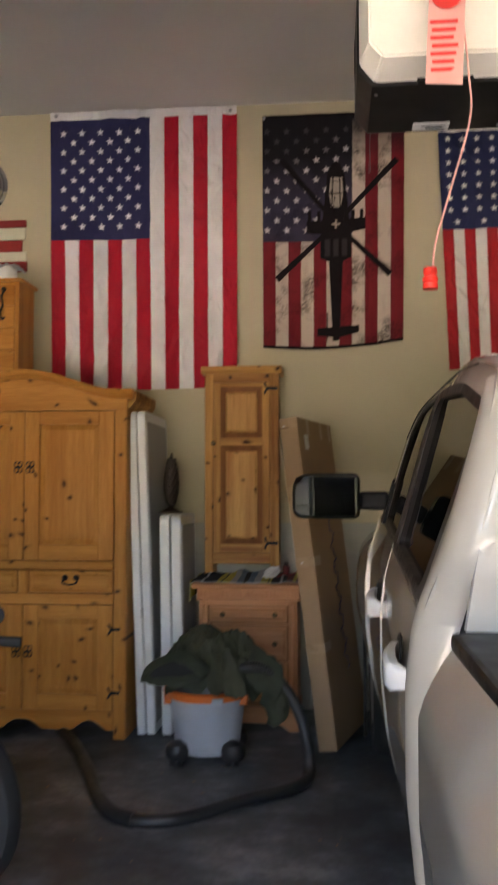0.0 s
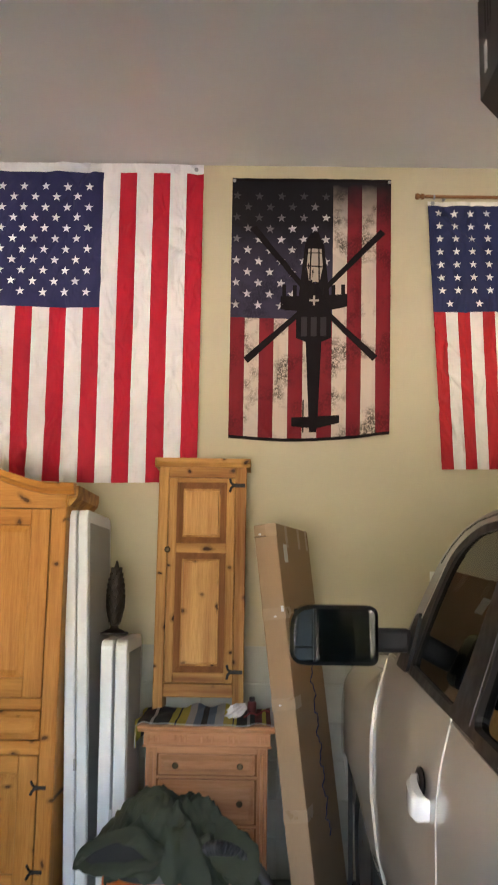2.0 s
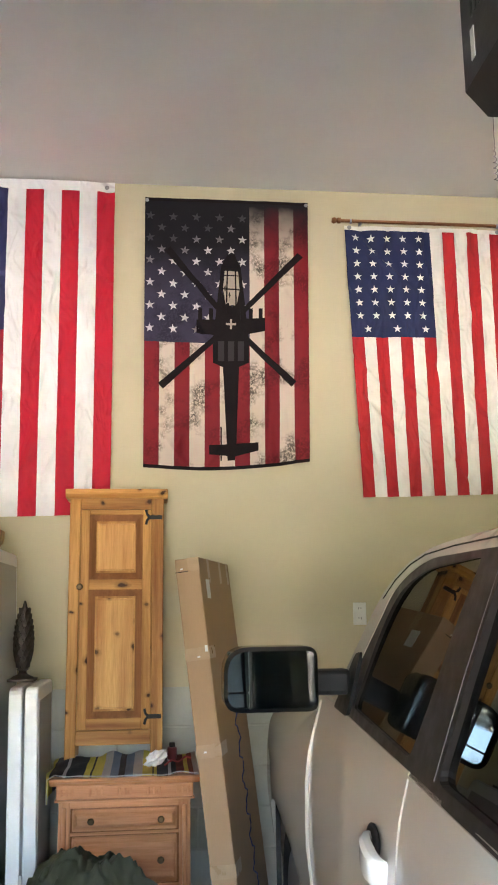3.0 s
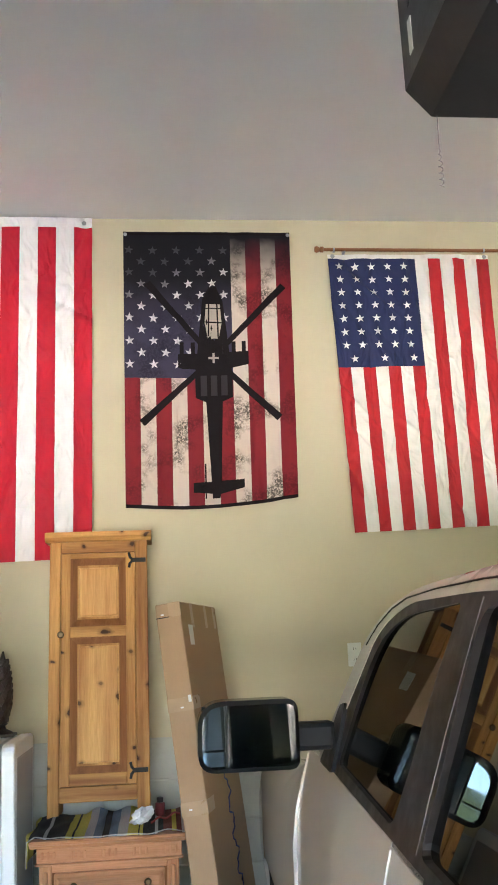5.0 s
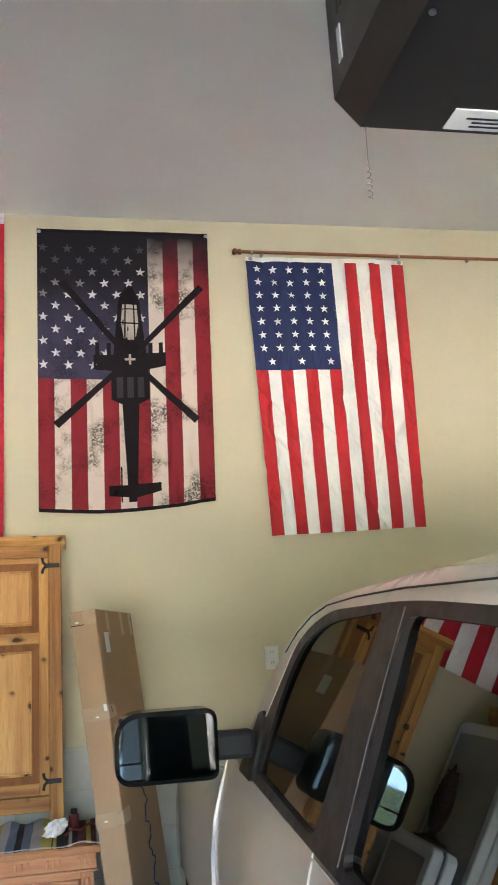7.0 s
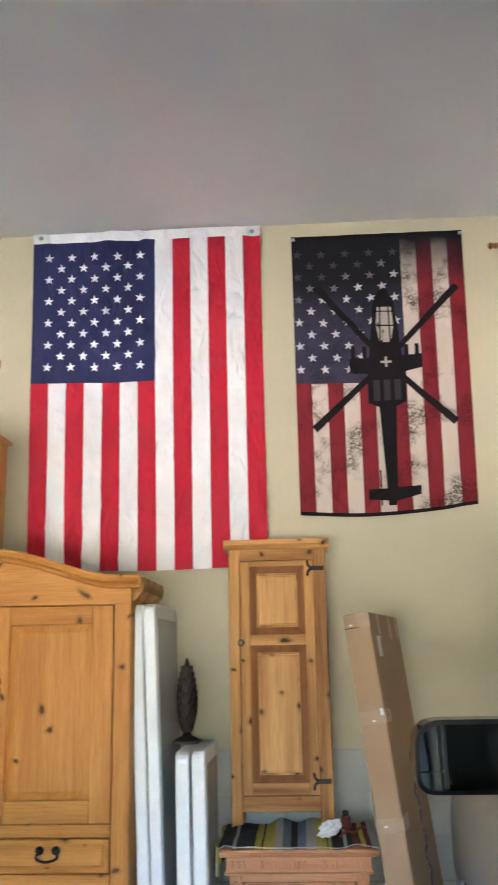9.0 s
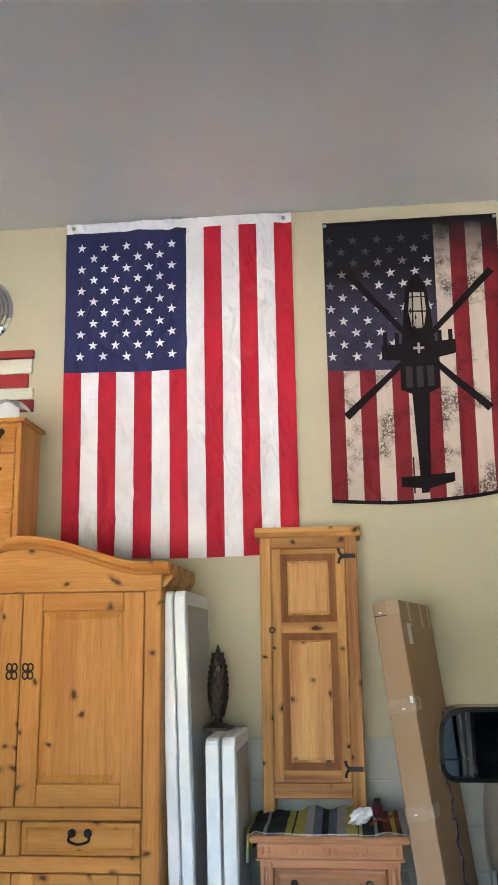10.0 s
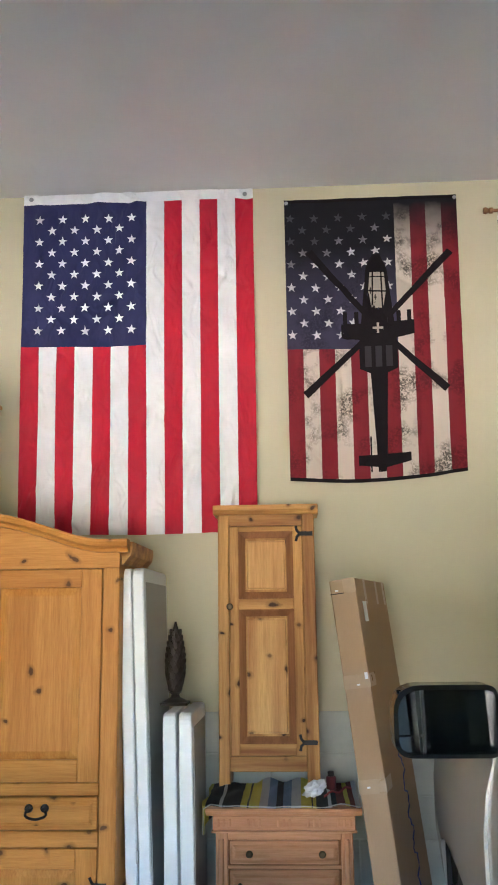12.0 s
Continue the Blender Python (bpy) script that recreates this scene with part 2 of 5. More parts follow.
M["lens"] = plain("milky_light_cover", (0.88, 0.85, 0.77), 0.4, 0, 0.05, 8, 90, 0.05)
M["tag_red"] = plain("red_tag", (0.80, 0.05, 0.045), 0.5, 0, 0.1, 20, 200, 0.05)
M["tag_pale"] = plain("pale_red_tag", (0.80, 0.42, 0.38), 0.5, 0, 0.08, 20, 200, 0.05)
M["pull_red"] = plain("red_plastic_pull", (0.85, 0.035, 0.025), 0.35, 0, 0.08, 20, 200, 0.05)
M["vac_grey"] = plain("grey_vacuum_drum", (0.42, 0.46, 0.52), 0.4, 0, 0.06, 8, 250, 0.08)
M["vac_orange"] = plain("orange_vacuum_rim", (0.72, 0.16, 0.025), 0.4, 0, 0.08, 8, 200, 0.08)
M["vac_black"] = plain("black_vacuum_plastic", (0.022, 0.022, 0.024), 0.45, 0, 0.1, 8, 200, 0.1)
M["olive"] = plain("olive_jacket_cloth", (0.036, 0.043, 0.024), 0.8, 0, 0.3, 9, 260, 0.5)
# near-black for the shade in the sleeve opening
M["opening_shade"] = plain("sleeve_opening_shade", (0.012, 0.012, 0.011), 0.8, 0, 0.2, 9, 260, 0.3)
M["bronze"] = plain("dark_bronze_resin", (0.035, 0.022, 0.015), 0.5, 0.2, 0.4, 30, 120, 0.4)
M["rod"] = wood("stained_flag_pole", (0.35, 0.16, 0.07), (0.22, 0.09, 0.04), "x", knots=False)
M["ivory"] = plain("ivory_outlet_plastic", (0.78, 0.78, 0.74), 0.35, 0, 0.03, 20, 100, 0.02)


# ---- mesh helpers ----
ORIGIN = {}


def thing(name, base, label, category, group="", kind=""):
    ob = new(name)
    ob.location = base
    ob.empty_display_size = 0.1
    ORIGIN[ob] = Vector(base)
    return tagged(ob, label, category, group, kind)


def part(name, bm, material, parent, label="", smooth=False):
    """Links a bmesh, given in world metres, as one mesh under a thing or a part."""
    me = bpy.data.meshes.new(name)
    bmesh.ops.recalc_face_normals(bm, faces=bm.faces)
    if smooth:
        for f in bm.faces:
            f.smooth = True
    if parent is not None:
        bmesh.ops.translate(bm, vec=-ORIGIN[parent], verts=bm.verts)
    bm.to_mesh(me)
    bm.free()
    if smooth:
        me.set_sharp_from_angle(angle=radians(38))
    for m in material if isinstance(material, list) else [material]:
        me.materials.append(m)
    ob = new(name, me)
    if parent is not None:
        ob.parent = parent
        ORIGIN[ob] = ORIGIN[parent]
    return tagged(ob, label) if label else ob


def setting(name, bm, material, label, category, smooth=False):
    return tagged(part(name, bm, material, None, "", smooth), label, category, "", "structure")


def add_box(bm, x0, x1, y0, y1, z0, z1, b=0.003, m=None):
    r = bmesh.ops.create_cube(bm, size=1.0)
    vs = r["verts"]
    for v in vs:
        v.co = Vector(((x0 + x1) / 2 + v.co.x * (x1 - x0), (y0 + y1) / 2 + v.co.y * (y1 - y0), (z0 + z1) / 2 + v.co.z * (z1 - z0)))
    if b:
        es = {e for v in vs for e in v.link_edges}
        r = bmesh.ops.bevel(bm, geom=list(es), offset=b, segments=2 if b > 0.004 else 1, affect="EDGES", profile=0.6)
        vs = list({v for f in r["faces"] for v in f.verts} | {v for v in vs if v.is_valid})
    if m is not None:
        bmesh.ops.transform(bm, matrix=m, verts=vs)
    return bm


def bx(x0, x1, y0, y1, z0, z1, b=0.003, m=None):
    return add_box(bmesh.new(), x0, x1, y0, y1, z0, z1, b, m)


def prism(poly, axis, a, b, bevel=0.002, bm=None):
    """A polygon in the plane across the axis, drawn out from a to b."""
    bm = bm or bmesh.new()
    place = {"x": lambda p, q, s: (s, p, q), "y": lambda p, q, s: (p, s, q), "z": lambda p, q, s: (p, q, s)}[axis]
    va = [bm.verts.new(place(p, q, a)) for p, q in poly]
    vb = [bm.verts.new(place(p, q, b)) for p, q in poly]
    n = len(poly)
    fs = [bm.faces.new(va), bm.faces.new(vb)]
    fs += [bm.faces.new((va[i], va[(i + 1) % n], vb[(i + 1) % n], vb[i])) for i in range(n)]
    if bevel:
        es = {e for f in fs[:2] for e in f.edges}
        bmesh.ops.bevel(bm, geom=list(es), offset=bevel, segments=1, affect="EDGES")
    return bm


def lathe(profile, centre, n=32, bm=None, axis="z"):
    """Radii and heights turned round an axis."""
    bm = bm or bmesh.new()
    c = Vector(centre)
    rings = []
    for r, h in profile:
        ring = []
        for k in range(n):
            a = 2 * math.pi * k / n
            p = (r * math.cos(a), r * math.sin(a), h)
            p = {"z": p, "y": (p[0], p[2], p[1]), "x": (p[2], p[0], p[1])}[axis]
            ring.append(bm.verts.new(c + Vector(p)))
        rings.append(ring)
    for a, b in zip(rings, rings[1:]):
        for k in range(n):
            bm.faces.new((a[k], a[(k + 1) % n], b[(k + 1) % n], b[k]))
    bm.faces.new(rings[0])
    bm.faces.new(rings[-1])
    return bm


def smooth_line(pts, per=8):
    """A Catmull-Rom line through the points."""
    p = [Vector(q) for q in pts]
    p = [2 * p[0] - p[1], *p, 2 * p[-1] - p[-2]]
    out = []
    for a, b, c, d in zip(p, p[1:], p[2:], p[3:]):
        for k in range(per):
            t = k / per
            out.append(0.5 * (2 * b + (c - a) * t + (2 * a - 5 * b + 4 * c - d) * t * t + (3 * b - a - 3 * c + d) * t ** 3))
    return out + [p[-2]]


def tube(pts, r, n=10, bm=None, ribs=0.0):
    bm = bm or bmesh.new()
    rings = []
    up = Vector((0.13, 0.21, 1)).normalized()
    for k, p in enumerate(pts):
        d = (Vector(pts[min(k + 1, len(pts) - 1)]) - Vector(pts[max(k - 1, 0)])).normalized()
        s = d.cross(up)
        s = s.normalized() if s.length > 1e-3 else Vector((1, 0, 0))
        q = s.cross(d)
        rr = r * (1 + ribs * (k % 2))
        rings.append([bm.verts.new(Vector(p) + rr * (math.cos(2 * math.pi * j / n) * s + math.sin(2 * math.pi * j / n) * q)) for j in range(n)])
    for a, b in zip(rings, rings[1:]):
        for j in range(n):
            bm.faces.new((a[j], a[(j + 1) % n], b[(j + 1) % n], b[j]))
    bm.faces.new(rings[0])
    bm.faces.new(rings[-1])
    return bm


def grid(fn, nu, nv, bm=None, thick=0.0, push=None):
    """A sheet fn(u, v) with u and v from 0 to 1, given a thickness if asked."""
    bm = bm or bmesh.new()
    rows = [[bm.verts.new(fn(i / nu, j / nv)) for i in range(nu + 1)] for j in range(nv + 1)]
    fs = [bm.faces.new((rows[j][i], rows[j][i + 1], rows[j + 1][i + 1], rows[j + 1][i])) for j in range(nv) for i in range(nu)]
    if thick:
        bmesh.ops.recalc_face_normals(bm, faces=fs)
        bmesh.ops.solidify(bm, geom=fs, thickness=thick)
    if push is not None:
        r = bmesh.ops.extrude_face_region(bm, geom=fs)
        bmesh.ops.translate(bm, vec=push, verts=[q for q in r["geom"] if isinstance(q, bmesh.types.BMVert)])
    return bm


def raised(x0, x1, z0, z1, y, margin=0.03, rise=0.012, flat=0.004):
    """A fielded door panel: a raised middle with sloping edges; y is the front of the middle."""
    bm = bmesh.new()
    rings = []
    for d, yy in ((0, y + rise + 0.01), (0, y + rise), (flat, y + rise), (margin, y), ):
        rings.append([bm.verts.new((x, yy, z)) for x, z in ((x0 + d, z0 + d), (x1 - d, z0 + d), (x1 - d, z1 - d), (x0 + d, z1 - d))])
    for a, b in zip(rings, rings[1:]):
        for k in range(4):
            bm.faces.new((a[k], a[(k + 1) % 4], b[(k + 1) % 4], b[k]))
    bm.faces.new(rings[-1])
    bm.faces.new(rings[0])
    return bm


# ---- the garage shell ----
WX0, WX1, WY0, WY1, CEIL = -4.3, 4.6, -1.6, 5.85, 3.887
setting("floor", bx(WX0 - 0.2, WX1 + 0.2, WY0 - 0.2, WY1 + 0.2, -0.2, 0, 0), M["floor"], "dark stained bare concrete garage floor slab", "floor")
setting("ceiling", bx(WX0 - 0.2, WX1 + 0.2, WY0 - 0.2, WY1 + 0.2, CEIL, CEIL + 0.15, 0), M["ceil"], "high matt off-white drywall garage ceiling", "ceiling")
setting("wall_north", bx(WX0, WX1, WY1, WY1 + 0.2, 1.16, CEIL, 0), M["wall"], "tan painted drywall back wall of the garage", "wall")
base_wall = setting("wall_base_north", bx(WX0, WX1, WY1 - 0.006, WY1 + 0.2, 0, 1.16, 0.004), M["stem"], "pale painted concrete stem wall below the drywall", "wall")
setting("wall_west", bx(WX0 - 0.2, WX0, WY0 - 0.2, WY1 + 0.2, 0, CEIL, 0), M["wall"], "tan painted drywall side wall of the garage", "wall")
setting("wall_east", bx(WX1, WX1 + 0.2, WY0 - 0.2, WY1 + 0.2, 0, CEIL, 0), M["wall"], "tan painted drywall side wall of the garage", "wall")
front = bx(WX0, WX1, WY0 - 0.2, WY0, 2.45, CEIL, 0)
add_box(front, WX0, -2.45, WY0 - 0.2, WY0, 0, 2.45, 0)
add_box(front, 3.30, WX1, WY0 - 0.2, WY0, 0, 2.45, 0)
setting("wall_south", front, M["wall"], "tan drywall wall round the wide open garage doorway", "wall")
# unseen dark lawn, added so that only the driveway bounces light
setting("ground", bx(-60, 60, -90, WY0 - 0.2, -0.25, -0.05, 0), M["lawn"], "unseen dark lawn, added to confine bounce light to the driveway", "ground")
setting("pavement", bx(-4.5, 4.0, -11.5, WY0 - 0.2, -0.06, -0.02, 0.004), M["drive"], "sunlit pale concrete driveway outside the open door", "driveway")
# unseen dark street, added to cut the bounce off beyond the driveway
setting("road", bx(-60, 60, -19.5, -11.6, -0.06, -0.035, 0), M["asphalt"], "unseen dark asphalt street, added to end the driveway's bounce light", "road")
# unseen slab, added so that its shadow covers the near driveway
setting("roof", bx(-14, 14, WY0 - 0.9, WY1 + 6, CEIL + 0.16, CEIL + 0.75, 0), M["ceil"], "broad plain unseen roof slab, added to shade the near driveway", "roof")
# unseen dark slab, added to keep low sky light off the lower wall
setting("backdrop", bx(-70, 70, -40, -39, -0.05, 7.8, 0), M["sky_blocker"], "plain dark green slab, unseen, added to block the low sky", "trees")
overhead_door = thing("garage_door", (0.8, 0.2, 2.36), "white sectional garage door rolled up overhead on its tracks", "garage door")
for k in range(4):
    part("door_panel", bx(-2.40, 3.25, -1.10 + 0.625 * k, -0.48 + 0.625 * k, 2.375, 2.42, 0.004), M["door_white"], overhead_door)
for xx in (-2.45, 3.275):
    part("track", bx(xx, xx + 0.025, WY0 + 0.12, 1.75, 2.37, 2.43, 0.002), M["steel"], overhead_door, "galvanised steel track")
    for yy in (-0.6, 1.6):
        part("hanger", bx(xx, xx + 0.02, yy, yy + 0.03, 2.43, CEIL, 0), M["steel"], overhead_door)
brick = bx(-0.197, 0.197, -0.009, 0.0, 0.0, 0.188, 0.003)
brick_mesh = bpy.data.meshes.new("block")
brick.to_mesh(brick_mesh)
brick.free()
brick_mesh.materials.append(M["stem"])
for row in range(6):
    for col in range(19):
        xb = WX0 + 0.30 + 0.4 * col + (0.2 if row % 2 else 0.0)
        if -0.6 < xb < 3.9:
            b = new("block", brick_mesh)
            b.parent = base_wall
            b.location = (xb, WY1 - 0.0055, 0.008 + 0.193 * row)


# ---- flags on the back wall ----
def star_on(at, u, v, r, lift=0.003, turn=0.0):
    """A five-pointed star sewn on a flag's sheet, following its folds."""
    wide, tall = (at(1, v) - at(0, v)).length, (at(u, 1) - at(u, 0)).length
    bm = bmesh.new()

    def spot(k, f):
        q = r * f * (1 if k % 2 == 0 else 0.40)
        a = math.pi * k / 5 + turn
        return bm.verts.new(at(u + q * math.sin(a) / wide, v - q * math.cos(a) / tall, lift))

    outer, half = [spot(k, 1.0) for k in range(10)], [spot(k, 0.5) for k in range(10)]
    for k in range(10):
        bm.faces.new((outer[k], outer[(k + 1) % 10], half[(k + 1) % 10], half[k]))
    bm.faces.new(half)
    bmesh.ops.recalc_face_normals(bm, faces=bm.faces)
    bmesh.ops.solidify(bm, geom=list(bm.faces), thickness=0.0008)
    return bm


def hung(x0, x1, z1, z0, bx0, bx1, sag, seed, amp):
    """The sheet of a flag hung by its upper edge: (u across, v down) to a place on it."""
    rnd = random.Random(seed)
    waves = [(rnd.uniform(1.2, 3.4), rnd.uniform(-1.4, 1.4), rnd.uniform(0, 6.28), rnd.uniform(0.4, 1)) for _ in range(5)]
    fine = [(rnd.uniform(4, 9), rnd.uniform(-7, 7), rnd.uniform(0, 6.28), rnd.uniform(0.3, 1)) for _ in range(6)]

    creases = [(rnd.random(), rnd.random(), rnd.uniform(0.5, 2.4), rnd.uniform(0.06, 0.26), rnd.uniform(0.011, 0.026), rnd.choice((-1, 1)) * rnd.uniform(0.5, 1.1)) for _ in range(30)]

    def crease(u, v):
        d = 0.0
        for cu, cv, a, length, w, h in creases:
            p, q = u - cu, (v - cv) * 1.6
            along, off = p * math.cos(a) + q * math.sin(a), -p * math.sin(a) + q * math.cos(a)
            d += h * math.exp(-((off / w) ** 2) - (along / length) ** 2)
        return d

    def at(u, v, lift=0.0):
        x = (x0 + (x1 - x0) * u) * (1 - v) + (bx0 + (bx1 - bx0) * u) * v
        z = z1 + (z0 - z1) * v - sag(u) * v
        d = sum(a * math.sin(6.28 * (f * u + g * v) + p) for f, g, p, a in waves) * amp * (0.25 + 0.75 * v)
        d += sum(a * math.sin(6.28 * (f * u + g * v) + p) for f, g, p, a in fine) * amp * 0.22
        d += amp * 3.2 * crease(u, v)
        return Vector((x, WY1 - 0.024 - 3.4 * amp + d - lift, z))

    return at


def strip(at, u0, u1, v0, v1, nu, nv, lift=0.0):
    return grid(lambda a, b: at(u0 + (u1 - u0) * a, v0 + (v1 - v0) * b, lift), nu, nv, thick=0.001)


def striped_flag(label, at, head, canton_v, stripes, canton_n, reds, whites, navy, stars, star_r, edge):
    f = thing("flag", at(0.5, 1.0), label, "flag", "flags on the back wall")
    part("header", strip(at, 0, 1, 0, head, 26, 2), whites, f, "white canvas header")
    w = 1 / stripes
    for k in range(stripes):
        v0 = canton_v if k < canton_n else head
        part("stripe", strip(at, k * w, (k + 1) * w, v0, 1, 8, 110), whites if k % 2 else reds, f, smooth=True)
    canton = part("canton", strip(at, 0, canton_n * w, head, canton_v, 50, 56), navy, f, "navy blue field", smooth=True)
    for u, v in stars:
        part("star", star_on(at, u * canton_n * w, head + v * (canton_v - head), star_r, 0.003, radians(random.uniform(-7, 7))), whites, canton)
    for u in edge:
        part("grommet", lathe([(0.006, 0), (0.012, -0.001), (0.012, -0.004), (0.006, -0.004)], at(u, head * 0.5, 0.003), 14, axis="y"), M["steel"], f)
    return f


large = hung(-1.100, 0.146, 3.872, 2.03, -1.066, 0.15, lambda u: 0.012 * math.sin(3.1 * u), 4, 0.0055)
stars_fifty = [((0.133 + 0.187 * k if r % 2 == 0 else 0.235 + 0.183 * k), 0.112 + 0.0778 * r) for r in range(11) for k in range(5 if r % 2 == 0 else 4)]
striped_flag("large red white and blue nylon flag hung upright", large, 0.031, 0.467, 13, 7, M["red"], M["white"], M["navy"], stars_fifty, 0.027, (0.035, 0.965))

small = hung(1.43, 2.346, 3.662, 2.128, 1.481, 2.326, lambda u: 0.012 - 0.02 * u, 9, 0.0052)
stars_old = [(0.12 + 0.185 * k, 0.075 + 0.121 * r) for r in range(7) for k in range(5)] + [(0.2, 0.925), (0.54, 0.925), (0.88, 0.925)]
striped_flag("older red white and blue flag hanging from a thin wooden pole", small, 0.016, 0.424, 13, 7, M["red3"], M["white3"], M["navy3"], stars_old, 0.0235, (0.03, 0.975))

pole = thing("flag_pole", (1.37, 5.80, 3.69), "thin stained wooden flag pole with a turned knob end", "flag pole")
part("rod", tube([(1.40, 5.815, 3.694), (2.2, 5.815, 3.692), (3.06, 5.815, 3.690)], 0.0095, 12), M["rod"], pole, smooth=True)
part("knob", lathe([(0.004, -0.035), (0.014, -0.033), (0.019, -0.022), (0.014, -0.010), (0.010, -0.006), (0.016, 0.0), (0.016, 0.014), (0.009, 0.018)], (1.395, 5.815, 3.694), 18, axis="x"), M["rod"], pole, smooth=True)
for xx in (1.468, 2.325):
    part("tie", lathe([(0.004, -0.004), (0.0135, -0.004), (0.0135, 0.006), (0.004, 0.006)], (xx, 5.815, 3.69), 14, axis="x"), M["steel"], pole)
for xx in (1.52, 2.75):
    part("bracket", bx(xx, xx + 0.015, 5.812, 5.85, 3.678, 3.700, 0.002), M["steel"], pole)

cap = thing("hanging_cap", (3.06, 5.76, 3.36), "dark navy rounded cloth bag hanging from the pole end", "bag")
part("bag", lathe([(0.02, 0.345), (0.05, 0.335), (0.075, 0.29), (0.095, 0.22), (0.105, 0.14), (0.10, 0.07), (0.08, 0.02), (0.03, 0.0)], (3.045, 5.742, 3.345), 24), M["print_black"], cap, smooth=True)
part("strap", tube([(3.045, 5.80, 3.69), (3.045, 5.78, 3.705), (3.045, 5.742, 3.685)], 0.006, 8), M["print_black"], cap)

M["cockpit"] = cloth("printed_cream", (0.40, 0.34, 0.28))

# the printed flag with an aircraft seen from above
dark = hung(0.313, 1.224, 3.791, 2.274, 0.316, 1.199, lambda u: 0.03 * math.sin(3.14 * u) - 0.035 * u, 21, 0.0048)
print_flag = thing("printed_flag", dark(0.5, 1.0), "dark worn-look printed flag with a black helicopter seen from above", "flag", "flags on the back wall")
part("hem", strip(dark, 0, 1, 0, 0.012, 24, 1), M["print_black"], print_flag)
part("hem", strip(dark, 0, 1, 0.988, 1, 24, 1), M["print_black"], print_flag)
CV = 0.546
bounds = [k / 11 for k in range(12)]
for k in range(11):
    part("stripe", strip(dark, bounds[k], bounds[k + 1], CV if k < 7 else 0.012, 0.988, 8, 90), M["g_white"] if k % 2 else M["g_red"], print_flag, smooth=True)
dark_canton = part("canton", strip(dark, 0, 7 / 11, 0.012, CV, 40, 50), M["g_navy"], print_flag, "fading dark blue field", smooth=True)
for r in range(11):
    for k in range(5 if r % 2 == 0 else 4):
        u, v = (0.032 + 0.14 * k if r % 2 == 0 else 0.102 + 0.14 * k), 0.072 + 0.0425 * r
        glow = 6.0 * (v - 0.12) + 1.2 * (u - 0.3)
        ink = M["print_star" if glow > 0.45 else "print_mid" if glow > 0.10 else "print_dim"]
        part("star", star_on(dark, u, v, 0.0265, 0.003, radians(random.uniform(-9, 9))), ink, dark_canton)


def decal(name, poly, material, label="", lift=0.004):
    """A printed shape laid on the cloth, from points in metres across and down from its upper corner."""
    bm = bmesh.new()
    vs = [bm.verts.new((x / 0.911, 0, y / 1.518)) for x, y in poly]
    bm.faces.new(vs)
    bmesh.ops.triangulate(bm, faces=bm.faces)
    bmesh.ops.subdivide_edges(bm, edges=bm.edges, cuts=9, use_grid_fill=True)
    for v in bm.verts:
        v.co = dark(v.co.x, v.co.z, lift + 0.0045)
    return part(name, bm, material, print_flag, label)


def bar(ax, ay, cx, cy, w0, w1):
    d = Vector((cx - ax, cy - ay)).normalized()
    n = Vector((-d.y, d.x))
    return [tuple(Vector((ax, ay)) + n * w0), tuple(Vector((cx, cy)) + n * w1), tuple(Vector((cx, cy)) - n * w1), tuple(Vector((ax, ay)) - n * w0)]


HX, HY = 0.475, 0.72
for ex, ey in ((0.865, 0.325), (0.09, 1.075), (0.825, 1.075), (0.125, 0.30)):
    decal("rotor_blade", bar(HX, HY, ex, ey, 0.013, 0.02), M["print_black"], lift=0.0042)
decal("fuselage", [(HX - 0.02, 0.33), (HX + 0.02, 0.33), (HX + 0.055, 0.40), (HX + 0.062, 0.60), (HX + 0.05, 0.66), (HX + 0.05, 0.80), (HX + 0.10, 0.82), (HX + 0.10, 0.94), (HX + 0.04, 0.965), (HX - 0.04, 0.965), (HX - 0.10, 0.94), (HX - 0.10, 0.82), (HX - 0.05, 0.80), (HX - 0.05, 0.66), (HX - 0.062, 0.60), (HX - 0.055, 0.40)], M["print_black"], lift=0.005)
decal("stub_wing", [(HX - 0.19, 0.70), (HX + 0.19, 0.69), (HX + 0.19, 0.765), (HX + 0.05, 0.79), (HX - 0.05, 0.79), (HX - 0.19, 0.775)], M["print_black"], lift=0.0056)
for k in (-0.17, -0.11, 0.11, 0.165):
    decal("rocket_pod", bar(HX + k, 0.635, HX + k, 0.73, 0.011, 0.011), M["print_black"], lift=0.006)
decal("tail_boom", [(HX - 0.045, 0.95), (HX + 0.045, 0.95), (HX + 0.028, 1.40), (HX + 0.02, 1.47), (HX - 0.02, 1.47), (HX - 0.012, 1.40), (HX - 0.03, 1.15)], M["print_black"], lift=0.0052)
decal("tail_plane", [(HX - 0.12, 1.385), (HX + 0.15, 1.38), (HX + 0.15, 1.425), (HX + 0.02, 1.45), (HX - 0.12, 1.435)], M["print_black"], lift=0.006)
decal("tail_rotor", bar(HX - 0.055, 1.29, HX - 0.055, 1.47, 0.004, 0.004), M["print_black"], lift=0.0062)
for k in (-0.055, 0.0, 0.055):
    decal("engine_panel", bar(HX + k, 0.82, HX + k, 0.93, 0.017, 0.017), M["print_grey"], lift=0.0064)
decal("cockpit", [(HX - 0.035, 0.425), (HX + 0.04, 0.425), (HX + 0.048, 0.53), (HX + 0.03, 0.62), (HX - 0.028, 0.62), (HX - 0.045, 0.53)], M["cockpit"], "cream cockpit glazing", 0.0075)
